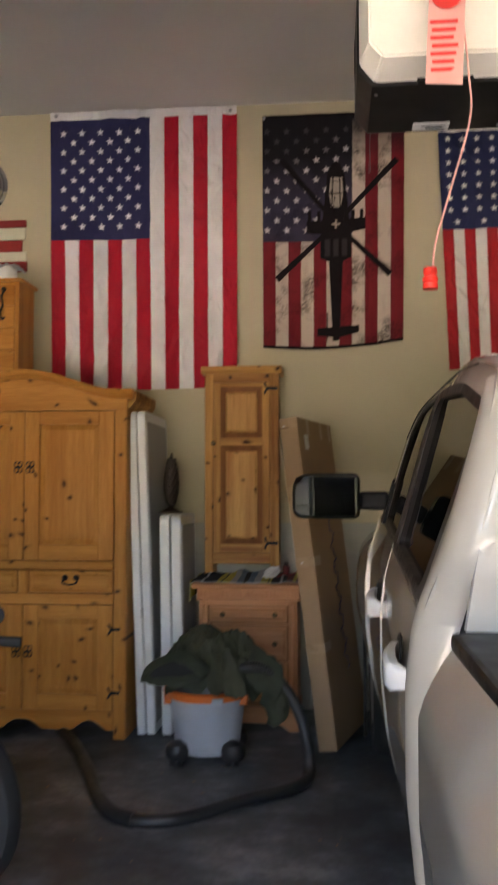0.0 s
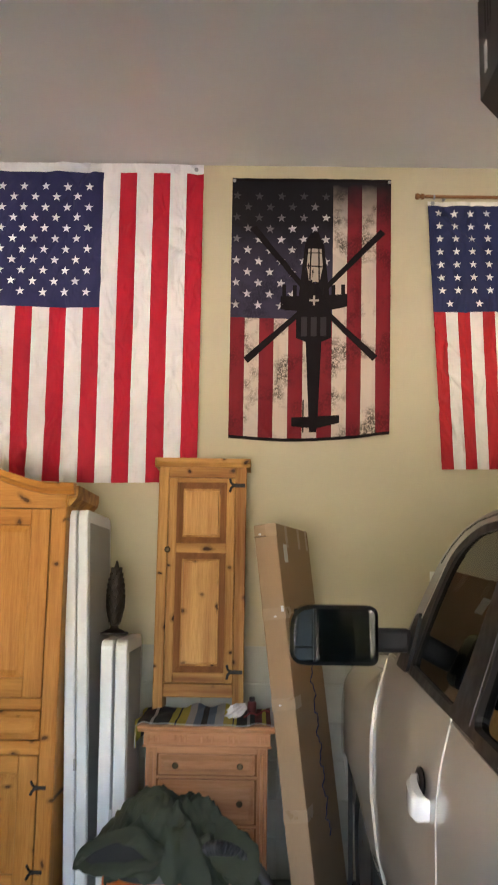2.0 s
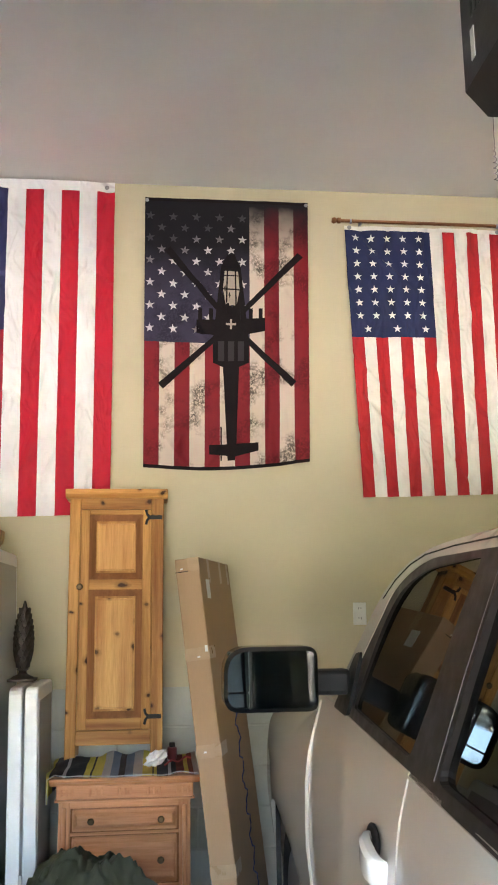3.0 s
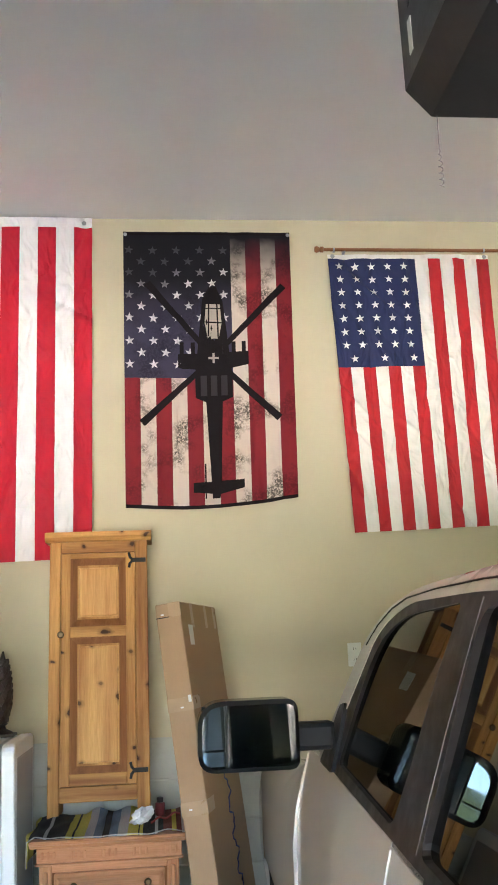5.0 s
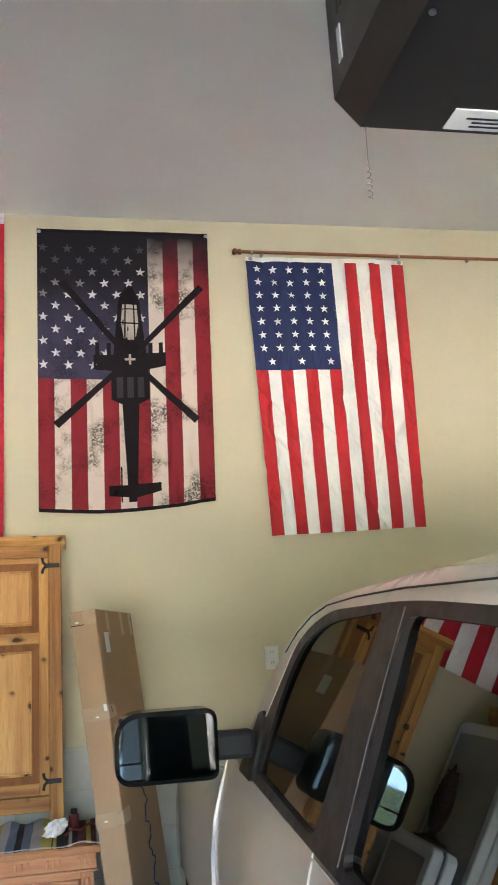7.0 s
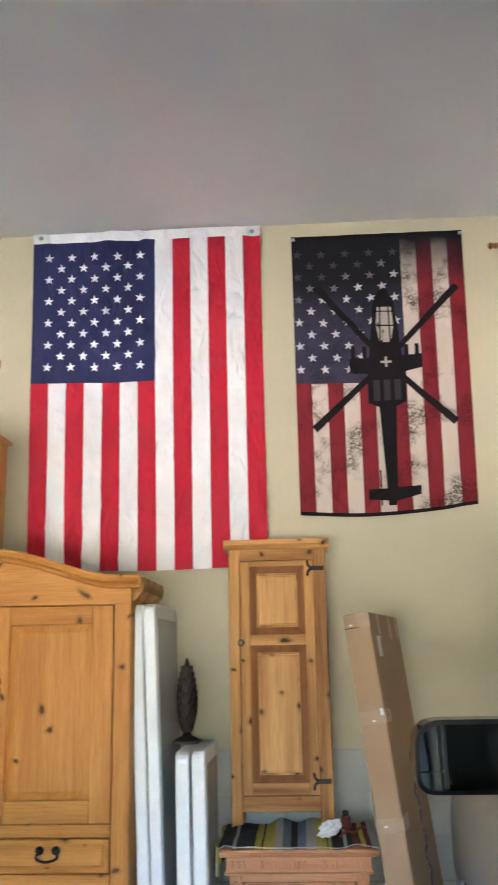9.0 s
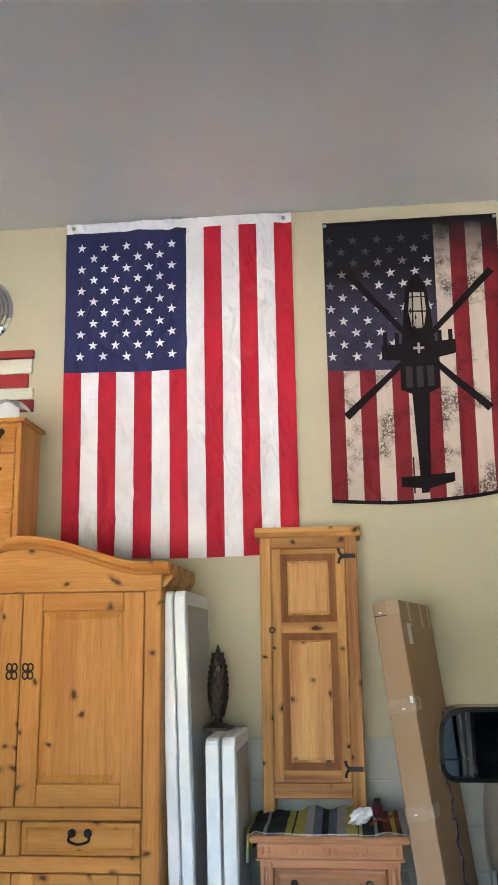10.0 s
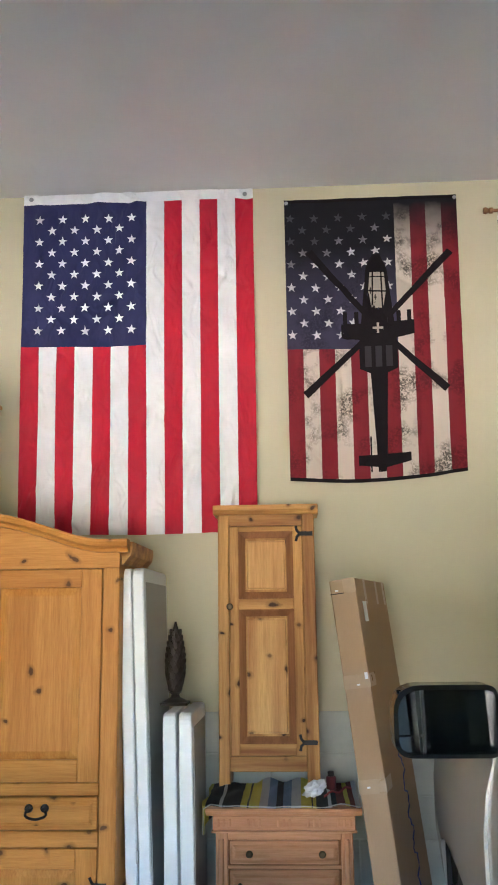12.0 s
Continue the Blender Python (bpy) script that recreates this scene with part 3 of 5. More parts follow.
for a in (bar(HX - 0.02, 0.42, HX - 0.026, 0.625, 0.004, 0.004), bar(HX + 0.024, 0.42, HX + 0.028, 0.625, 0.004, 0.004), bar(HX - 0.05, 0.525, HX + 0.055, 0.53, 0.004, 0.004), bar(HX - 0.045, 0.45, HX + 0.045, 0.45, 0.003, 0.003)):
    decal("cockpit_frame", a, M["print_black"], lift=0.0088)
decal("rotor_hub", bar(HX - 0.028, 0.725, HX + 0.028, 0.725, 0.006, 0.006), M["cockpit"], lift=0.009)
decal("rotor_hub", bar(HX, 0.697, HX, 0.753, 0.006, 0.006), M["cockpit"], lift=0.0094)
for u in (0.012, 0.988):
    part("grommet", lathe([(0.004, 0), (0.010, -0.001), (0.010, -0.004), (0.004, -0.004)], dark(u, 0.012, 0.003), 14, axis="y"), M["steel"], print_flag)


# ---- armoire ----
def armoire():
    x0, x1, yf, yb = -1.562, -0.39, 5.07, 5.62
    cx = (x0 + x1) / 2
    a = thing("armoire", (cx, (yf + yb) / 2, 0), "large honey pine armoire with arched crown and iron pulls", "armoire")
    v, h = M["pine_v"], M["pine_h"]
    for xs in (x0, x1 - 0.03):
        part("side_panel", bx(xs, xs + 0.03, yf + 0.025, yb, 0.0, 1.86), v, a)
    part("back_panel", bx(x0 + 0.03, x1 - 0.03, yb - 0.02, yb, 0.10, 1.86), v, a)
    part("shelf", bx(x0 + 0.03, x1 - 0.03, yf + 0.04, yb - 0.02, 0.74, 0.78), h, a)
    part("top_board", bx(x0 - 0.02, x1 + 0.02, yf + 0.03, yb, 1.86, 1.885), h, a)
    for xs in (x0, x1 - 0.07):
        part("stile", bx(xs, xs + 0.07, yf, yf + 0.025, 0, 1.82, 0.004), v, a)
    for z0, z1 in ((0.735, 0.795), (0.925, 0.975)):
        part("rail", bx(x0 + 0.07, x1 - 0.07, yf, yf + 0.025, z0, z1, 0.004), h, a)
    part("drawer_post", bx(cx - 0.03, cx + 0.03, yf, yf + 0.025, 0.795, 0.925, 0.003), v, a)
    # arched crown: board with a moulding that follows its edge
    n = 40

    def crest(s):
        s = abs(s)
        if s > 0.86:
            return 0.0
        k = 1 - s / 0.86
        return 0.118 * (k * k * (3 - 2 * k)) ** 0.8

    half = (x1 - x0) / 2
    top = [(cx + half * (2 * k / n - 1), 1.878 + crest(2 * k / n - 1)) for k in range(n + 1)]
    part("crown_board", prism([(x0, 1.815)] + top + [(x1, 1.815)], "y", yf - 0.004, yf + 0.026, 0.002), h, a)
    bm = bmesh.new()
    prof = [(0, 0), (-0.012, 0.004), (-0.018, 0.016), (-0.034, 0.026), (-0.042, 0.044), (-0.042, 0.054), (0.026, 0.054), (0.026, 0)]
    ring = []
    ext = [(x0 - 0.035, 1.878)] + top + [(x1 + 0.035, 1.878)]
    for xx, zz in ext:
        ring.append([bm.verts.new((xx, yf + p, zz + q)) for p, q in prof])
    for r0, r1 in zip(ring, ring[1:]):
        for k in range(len(prof)):
            bm.faces.new((r0[k], r0[(k + 1) % len(prof)], r1[(k + 1) % len(prof)], r1[k]))
    bm.faces.new(ring[0])
    bm.faces.new(ring[-1])
    part("crown_moulding", bm, h, a, smooth=False)
    for s, xs in ((-1, x0), (1, x1)):
        poly = [(xs, 1.83), (xs + s * 0.012, 1.834), (xs + s * 0.02, 1.85), (xs + s * 0.04, 1.868), (xs + s * 0.045, 1.895), (xs + s * 0.045, 1.925), (xs, 1.925)]
        part("side_cornice", prism(poly, "y", yf + 0.03, yb + 0.01, 0.002), M["old_h"], a, "side cornice in darker pine")
    # scalloped apron
    pts = []
    m = 48
    for k in range(m + 1):
        u = k / m
        w = abs(2 * u - 1)
        pts.append((x0 + 0.07 + (x1 - x0 - 0.14) * u, 0.05 + 0.055 * max(0, math.sin(w * 9.0 + 1.2)) ** 1.0))
    part("apron", prism(pts + [(x1 - 0.07, 0.155), (x0 + 0.07, 0.155)], "y", yf, yf + 0.022, 0.0015), h, a)
    # doors
    for side in (-1, 1):
        xa, xb = (x0 + 0.072, cx - 0.002) if side < 0 else (cx + 0.002, x1 - 0.072)
        for z0, z1, low in ((0.977, 1.812, False), (0.157, 0.732, True)):
            d = part("door", bx(xa, xb, yf + 0.012, yf + 0.024, z0, z1, 0.002), v, a)
            s = 0.085
            part("door_stile", bx(xa, xa + s, yf - 0.006, yf + 0.012, z0, z1, 0.003), v, d)
            part("door_stile", bx(xb - s, xb, yf - 0.006, yf + 0.012, z0, z1, 0.003), v, d)
            part("door_rail", bx(xa + s, xb - s, yf - 0.006, yf + 0.012, z1 - 0.075, z1, 0.003), h, d)
            part("door_rail", bx(xa + s, xb - s, yf - 0.006, yf + 0.012, z0, z0 + 0.085, 0.003), h, d)
            part("door_panel", raised(xa + s, xb - s, z0 + 0.085, z1 - 0.075, yf - 0.001, 0.032, 0.011), v, d)
            px = xb - 0.032 if side < 0 else xa + 0.032
            pz = 1.497 if not low else 0.475
            pull = bmesh.new()
            for dx, dz in ((-1, 1), (1, 1), (-1, -1), (1, -1)):
                ring_pts = [(px + dx * 0.011 + 0.011 * math.cos(q), yf - 0.010, pz + dz * 0.016 + 0.015 * math.sin(q)) for q in [k * 0.628 for k in range(11)]]
                tube(ring_pts, 0.0038, 6, pull)
            lathe([(0.003, -0.024), (0.008, -0.022), (0.008, -0.012), (0.005, -0.006)], (px, yf, pz), 10, pull, "y")
            part("door_pull", pull, M["iron"], d, "black wrought iron butterfly pull")
            if low:
                for hz in (0.255, 0.60):
                    hx = xb if side > 0 else xa
                    hg = bx(hx - side * 0.004 - 0.010, hx - side * 0.004 + 0.010, yf - 0.012, yf - 0.005, hz - 0.010, hz + 0.010, 0.001)
                    add_box(hg, min(hx, hx + side * 0.04), max(hx, hx + side * 0.04), yf - 0.011, yf - 0.004, hz - 0.008, hz + 0.008, 0.001)
                    for q in (-1, 1):
                        tube([(hx - side * 0.006, yf - 0.010, hz), (hx - side * 0.018, yf - 0.010, hz + q * 0.014), (hx - side * 0.026, yf - 0.010, hz + q * 0.030)], 0.006, 6, hg)
                    part("hinge", hg, M["iron"], d, "black iron strap hinge")
        xa, xb = (x0 + 0.074, cx - 0.034) if side < 0 else (cx + 0.034, x1 - 0.074)
        dr = part("drawer", bx(xa, xb, yf - 0.004, yf + 0.02, 0.799, 0.921, 0.004), h, a)
        part("drawer_panel", raised(xa + 0.012, xb - 0.012, 0.811, 0.909, yf - 0.010, 0.018, 0.007), h, dr)
        mx = (xa + xb) / 2
        hd = bmesh.new()
        tube(smooth_line([(mx - 0.032, yf - 0.014, 0.884), (mx - 0.040, yf - 0.028, 0.858), (mx, yf - 0.034, 0.846), (mx + 0.040, yf - 0.028, 0.858), (mx + 0.032, yf - 0.014, 0.884)], 5), 0.0055, 7, hd)
        for dx in (-0.032, 0.032):
            lathe([(0.017, -0.004), (0.015, -0.012), (0.008, -0.016), (0.006, -0.022)], (mx + dx, yf - 0.006, 0.882), 12, hd, "y")
        part("drawer_pull", hd, M["iron"], dr, "black iron bail pull")
    return a


armoire()


# ---- small chest of drawers on the armoire ----
def small_chest():
    x0, x1, yf, yb, zb, zt = -1.50, -1.068, 5.19, 5.45, 2.04, 2.59
    c = thing("small_chest", ((x0 + x1) / 2, 5.32, 1.885), "small honey pine chest of drawers standing on the armoire", "chest")
    v, h = M["pine_v"], M["pine_h"]
    part("carcass", bx(x0, x1, yf + 0.012, yb, zb, zt), v, c)
    part("top", bx(x0 - 0.02, x1 + 0.022, yf - 0.02, yb + 0.005, zt, zt + 0.018, 0.006), h, c)
    for xs in (x0, x1 - 0.022):
        part("stile", bx(xs, xs + 0.022, yf, yf + 0.012, zb - 0.01, zt, 0.002), v, c)
        for yy in (yf, yb - 0.03):
            part("leg", bx(xs, xs + 0.026, yy, yy + 0.028, 1.885, zb, 0.003), v, c)
    z = zb + 0.02
    for k in range(4):
        d = part("drawer", bx(x0 + 0.026, x1 - 0.026, yf - 0.002, yf + 0.014, z, z + 0.118, 0.003), h, c)
        part("knob", lathe([(0.004, 0), (0.006, -0.008), (0.012, -0.016), (0.009, -0.022)], ((x0 + x1) / 2, yf - 0.002, z + 0.06), 12, axis="y"), M["iron"], d)
        z += 0.13
    return c


small_chest()
scroll = thing("iron_scroll", (-1.165, 5.165, 2.36), "black iron scroll ornament hung on the small chest", "ornament")
part("bar", tube(smooth_line([(-1.150, 5.176, 2.545), (-1.165, 5.17, 2.50), (-1.158, 5.168, 2.45), (-1.172, 5.168, 2.40), (-1.160, 5.168, 2.365), (-1.145, 5.168, 2.375)], 6), 0.006, 8), M["iron"], scroll)
part("leaf", lathe([(0.003, 0), (0.016, -0.004), (0.010, -0.008)], (-1.152, 5.172, 2.54), 10, axis="y"), M["iron"], scroll)
crock = thing("crock", (-1.20, 5.30, 2.608), "small white ceramic crock draped with a grey rag", "crock")
part("jar", lathe([(0.05, 0), (0.068, 0.008), (0.074, 0.05), (0.07, 0.085), (0.062, 0.095)], (-1.20, 5.30, 2.608), 28), M["ivory"], crock, smooth=True)


def rag(u, v):
    a = u * 6.28
    v = 0.04 + 0.96 * v
    r = 0.105 * v * (1 + 0.18 * math.sin(5 * a) + 0.1 * math.sin(9 * a + 1))
    return Vector((-1.195 + r * math.cos(a), 5.30 + 0.9 * r * math.sin(a), 2.715 - 0.55 * max(0, r - 0.06) - 0.012 * math.sin(7 * a) * v))


part("rag", grid(rag, 40, 8, thick=0.003), M["grey_plastic"], crock, "crumpled grey rag", smooth=True)

# painted plank flag and wheel cover on the wall
plank_flag = thing("plank_flag", (-1.6, 5.83, 2.82), "rustic wall flag of red and cream painted planks", "wall decor")
M["plank_red"] = plain("weathered_red_plank", (0.36, 0.03, 0.03), 0.7, 0, 0.2, 8, 90, 0.4, (0.15, 1, 1))
M["plank_cream"] = plain("weathered_cream_plank", (0.66, 0.66, 0.52), 0.7, 0, 0.12, 8, 90, 0.4, (0.15, 1, 1))
for k, (z0, z1, xr) in enumerate(((3.118, 3.165, -1.266), (3.033, 3.113, -1.270), (2.954, 3.029, -1.292), (2.888, 2.950, -1.262), (2.818, 2.884, -1.258))):
    part("plank", bx(-1.95, xr, 5.828, 5.85, z0, z1, 0.003), M["plank_cream" if k % 2 else "plank_red"], plank_flag)
hub = thing("wheel_cover", (-1.60, 5.84, 3.40), "round chrome ringed wheel cover hung on the wall", "wheel cover")
part("disc", lathe([(0.195, 0.0), (0.198, -0.012), (0.182, -0.024), (0.172, -0.016), (0.160, -0.030), (0.150, -0.020), (0.138, -0.034), (0.126, -0.024), (0.10, -0.03), (0.02, -0.03)], (-1.595, 5.85, 3.40), 48, axis="y"), M["chrome"], hub, smooth=True)
part("centre", lathe([(0.098, -0.031), (0.095, -0.036), (0.01, -0.038)], (-1.595, 5.85, 3.40), 40, axis="y"), M["navy"], hub, "dark blue centre")
part("centre_ring", lathe([(0.112, -0.026), (0.110, -0.036), (0.100, -0.037), (0.099, -0.026)], (-1.595, 5.85, 3.40), 40, axis="y"), M["chrome"], hub)


# ---- folded white tables standing on edge ----
def folding_table(x0, t, gap, yf, yb, h, lean, label):
    f = thing("folding_table", (x0 + t, (yf + yb) / 2, 0), label, "folding table", "folded tables")
    tilt = Matrix.Translation((x0 + t, 0, 0)) @ Matrix.Rotation(lean, 4, "Y") @ Matrix.Translation((-x0 - t, 0, 0))
    for k in range(2):
        xa = x0 + k * (t + gap)
        bm = bmesh.new()
        r = 0.045
        pts = []
        for (cy, cz, a0) in ((yb - r, r * 0.3, -90), (yb - r, h - r, 0), (yf + r, h - r, 90), (yf + r, r * 0.3, 180)):
            rr = r if cz > 0.1 else r * 0.3
            for q in range(5):
                an = radians(a0 + 22.5 * q)
                pts.append((cy + rr * math.cos(an) * (1 if cz > 0.1 else 1), cz + rr * math.sin(an)))
        prism(pts, "x", xa, xa + t, 0.006, bm)
        bmesh.ops.transform(bm, matrix=tilt, verts=bm.verts)
        leaf = part("leaf", bm, M["white_plastic"], f)
        inner = bx(xa + (t if k == 1 else -0.003), xa + (t + 0.003 if k == 1 else 0.0), yf + 0.05, yb - 0.05, 0.06, h - 0.06, 0.001)
        bmesh.ops.transform(inner, matrix=tilt, verts=inner.verts)
        part("rim_recess", inner, M["grey_plastic"], leaf, "pebbled grey underside")
    lt = bx(x0 + t - 0.002, x0 + t + gap + 0.002, yf + 0.004, yf + 0.014, h * 0.36, h * 0.36 + 0.05, 0.001)
    bmesh.ops.transform(lt, matrix=tilt, verts=lt.verts)
    part("latch", lt, M["grey_plastic"], f)
    return f


folding_table(-0.348, 0.049, 0.006, 5.15, 5.80, 1.82, radians(-2.0), "tall folded white plastic table standing on edge")
folding_table(-0.205, 0.055, 0.011, 5.15, 5.66, 1.228, radians(-0.8), "short folded white plastic table standing on edge")

finial = thing("finial", (-0.215, 5.48, 1.232), "dark carved pinecone ornament on a square base", "ornament")
part("base", prism([(-0.275, 5.42), (-0.155, 5.42), (-0.155, 5.54), (-0.275, 5.54)], "z", 1.231, 1.243, 0.002), M["bronze"], finial)
part("plinth", lathe([(0.055, 1.243), (0.045, 1.252), (0.022, 1.262), (0.016, 1.275), (0.03, 1.285)], (-0.215, 5.48, 0), 20), M["bronze"], finial, smooth=True)
cone = bmesh.new()
lathe([(0.022, 1.283), (0.036, 1.33), (0.039, 1.40), (0.034, 1.46), (0.020, 1.53), (0.004, 1.592)], (-0.215, 5.48, 0), 16, cone)
for r in range(10):
    zz = 1.29 + 0.026 * r
    rad = float(np.interp((zz - 1.28) / 0.30, [0, 0.2, 0.4, 0.6, 0.8, 1.0], [0.024, 0.040, 0.042, 0.036, 0.022, 0.006]))
    for k in range(11):
        a = 6.28 * (k + 0.5 * (r % 2)) / 11
        c = Vector((-0.215 + rad * math.cos(a), 5.48 + rad * math.sin(a), zz))
        s = Vector((-math.sin(a), math.cos(a), 0)) * 0.015
        o = Vector((math.cos(a), math.sin(a), 0))
        p = [c - s, c + s, c + o * 0.006 + s * 0.6 + Vector((0, 0, 0.024)), c + o * 0.006 + Vector((0, 0, 0.036)), c + o * 0.006 - s * 0.6 + Vector((0, 0, 0.024))]
        q = [w - o * 0.006 for w in p]
        va, vb = [cone.verts.new(w) for w in p], [cone.verts.new(w) for w in q]
        cone.faces.new(va)
        cone.faces.new(vb)
        for j in range(5):
            cone.faces.new((va[j], va[(j + 1) % 5], vb[(j + 1) % 5], vb[j]))
part("cone", cone, M["bronze"], finial)


# ---- dresser ----
def dresser():
    x0, x1, yf, yb = -0.022, 0.545, 5.32, 5.74
    d = thing("dresser", ((x0 + x1) / 2, 5.53, 0), "reddish pine dresser with carved frieze and brass knobs", "dresser")
    v, h = M["rose_v"], M["rose_h"]
    part("carcass", bx(x0, x1, yf + 0.02, yb, 0.075, 0.80), v, d)
    # dark sheet that puts the shade of the drawer gaps into colour
    part("inner_front", bx(x0 + 0.045, x1 - 0.045, yf + 0.013, yf + 0.0195, 0.14, 0.735, 0), M["old_dark"], d, "dark sheet painting shade into the gaps round the drawers")
    poly = [(yf - 0.03, 0.832), (yf - 0.036, 0.824), (yf - 0.030, 0.816), (yf - 0.014, 0.812), (yf - 0.006, 0.800), (yb, 0.800), (yb, 0.832)]
    part("top", prism(poly, "x", x0 - 0.04, x1 + 0.04, 0.003), h, d)
    fr = part("frieze", bx(x0 - 0.012, x1 + 0.012, yf - 0.004, yf + 0.03, 0.742, 0.800, 0.003), h, d)
    for g in range(5):
        for k in range(3):
            xc = x0 + 0.035 + g * 0.1245 + (k - 1) * 0.024
            part("flute", bx(xc - 0.0055, xc + 0.0055, yf - 0.008, yf - 0.003, 0.757, 0.786, 0.002), M["rose_v"], fr)
    part("bead", bx(x0 - 0.018, x1 + 0.018, yf - 0.012, yf + 0.03, 0.733, 0.742, 0.003), h, d)
    for xs in (x0, x1 - 0.05):
        part("pilaster", bx(xs, xs + 0.05, yf, yf + 0.02, 0.06, 0.733, 0.004), v, d)
        part("pilaster_bead", lathe([(0.008, 0.09), (0.010, 0.10), (0.010, 0.70), (0.008, 0.71)], (xs + 0.025, yf, 0), 10), v, d, smooth=True)
    part("rail", bx(x0 + 0.05, x1 - 0.05, yf + 0.004, yf + 0.02, 0.705, 0.733, 0.002), h, d)
    for z0, z1 in ((0.612, 0.703), (0.398, 0.590), (0.188, 0.376)):
        dr = part("drawer", bx(x0 + 0.060, x1 - 0.060, yf - 0.004, yf + 0.012, z0, z1, 0.004), h, d)
        part("drawer_panel", raised(x0 + 0.066, x1 - 0.066, z0 + 0.012, z1 - 0.012, yf - 0.012, 0.016, 0.008), h, dr)
        for xx in (0.131, 0.437):
            part("knob", lathe([(0.006, 0.0), (0.006, -0.010), (0.013, -0.016), (0.015, -0.022), (0.009, -0.028)], (xx - 0.012 if xx < 0.2 else xx - 0.02, yf - 0.010, (z0 + z1) / 2), 14, axis="y"), M["brass"], dr)
        part("divider", bx(x0 + 0.05, x1 - 0.05, yf + 0.004, yf + 0.0125, z0 - 0.018, z0 - 0.006, 0.002), h, d)
    pts = [(x0 - 0.008, 0.0), (x0 + 0.05, 0.0), (x0 + 0.08, 0.03), (x0 + 0.12, 0.05), (x1 - 0.12, 0.05), (x1 - 0.08, 0.03), (x1 - 0.05, 0.0), (x1 + 0.008, 0.0), (x1 + 0.008, 0.115), (x0 - 0.008, 0.115)]
    part("plinth", prism(pts, "y", yf - 0.01, yf + 0.02, 0.003), h, d)
    part("plinth_bead", bx(x0 - 0.014, x1 + 0.014, yf - 0.016, yf + 0.02, 0.115, 0.135, 0.005), h, d)
    for xs in (x0 - 0.008, x1 - 0.012):
        part("plinth_side", bx(xs, xs + 0.02, yf + 0.02, yb, 0.0, 0.115, 0.002), h, d)
    return d


dresser()

# striped blanket on the dresser
mb, tb, pb = nodes_of("woven_striped_blanket")
vb_ = coords(tb)
sx = tb.nodes.new("ShaderNodeSeparateXYZ")
link(tb, vb_, sx.inputs[0])
mr = tb.nodes.new("ShaderNodeMapRange")
mr.inputs[1].default_value, mr.inputs[2].default_value = -0.36, 0.34
link(tb, sx.outputs[0], mr.inputs[0])
BLACK, GOLD, GREY, BLUE, RUST = (0.02, 0.02, 0.025), (0.60, 0.52, 0.10), (0.50, 0.50, 0.50), (0.17, 0.24, 0.34), (0.16, 0.035, 0.025)
bands = [(0.0, GOLD), (0.05, BLACK), (0.13, GREY), (0.15, BLACK), (0.26, GOLD), (0.30, BLACK), (0.31, GOLD), (0.37, GREY), (0.42, BLUE), (0.47, BLACK), (0.51, BLUE), (0.56, GREY), (0.62, GOLD), (0.68, BLACK), (0.69, GOLD), (0.71, BLACK), (0.78, GREY), (0.80, BLACK), (0.83, RUST), (0.88, GOLD), (0.91, RUST), (0.94, GREY)]
rb = ramp_node(tb, mr.outputs[0], bands)
rb.color_ramp.interpolation = "CONSTANT"
wv = noise_node(tb, vb_, 450, 3)
link(tb, mixed(tb, 1.0, rb.outputs[0], ramp_node(tb, wv.outputs[0], [(0.3, (0.6, 0.6, 0.6)), (0.7, (1, 1, 1))]).outputs[0], "MULTIPLY"), pb.inputs["Base Color"])
pb.inputs["Roughness"].default_value = 0.95
bump(tb, pb, wv.outputs[0], 0.5)
M["blanket"] = mb


def blanket_at(u, v):
    x = -0.085 + 0.665 * u
    fold = 0.010 * math.sin(9 * u + 3 * v) + 0.007 * math.sin(23 * u + 5 * v) + 0.006 * math.sin(31 * u - 11 * v)
    y = 5.292 + 0.43 * v + (0.010 * math.sin(15 * u) + 0.006 * math.sin(37 * u)) * (1 - v)
    z = 0.842 + 0.022 * v + max(-0.008, fold) * (0.35 + 0.7 * v)
    if u < 0.06:
        z -= (0.06 - u) / 0.06 * 0.11
        x = -0.072 - 0.012 * math.sin(9 * v)
    return Vector((x, y, z))


blanket = thing("blanket", (0.26, 5.52, 0.832), "folded striped woven blanket lying on the dresser", "blanket")
part("cloth", grid(blanket_at, 90, 30, thick=0.006), M["blanket"], blanket, smooth=True)
part("fringe", tube([blanket_at(k / 60, 0) + Vector((0, -0.003, 0)) for k in range(61)], 0.0025, 6), M["grey_plastic"], blanket, "pale bound edge")


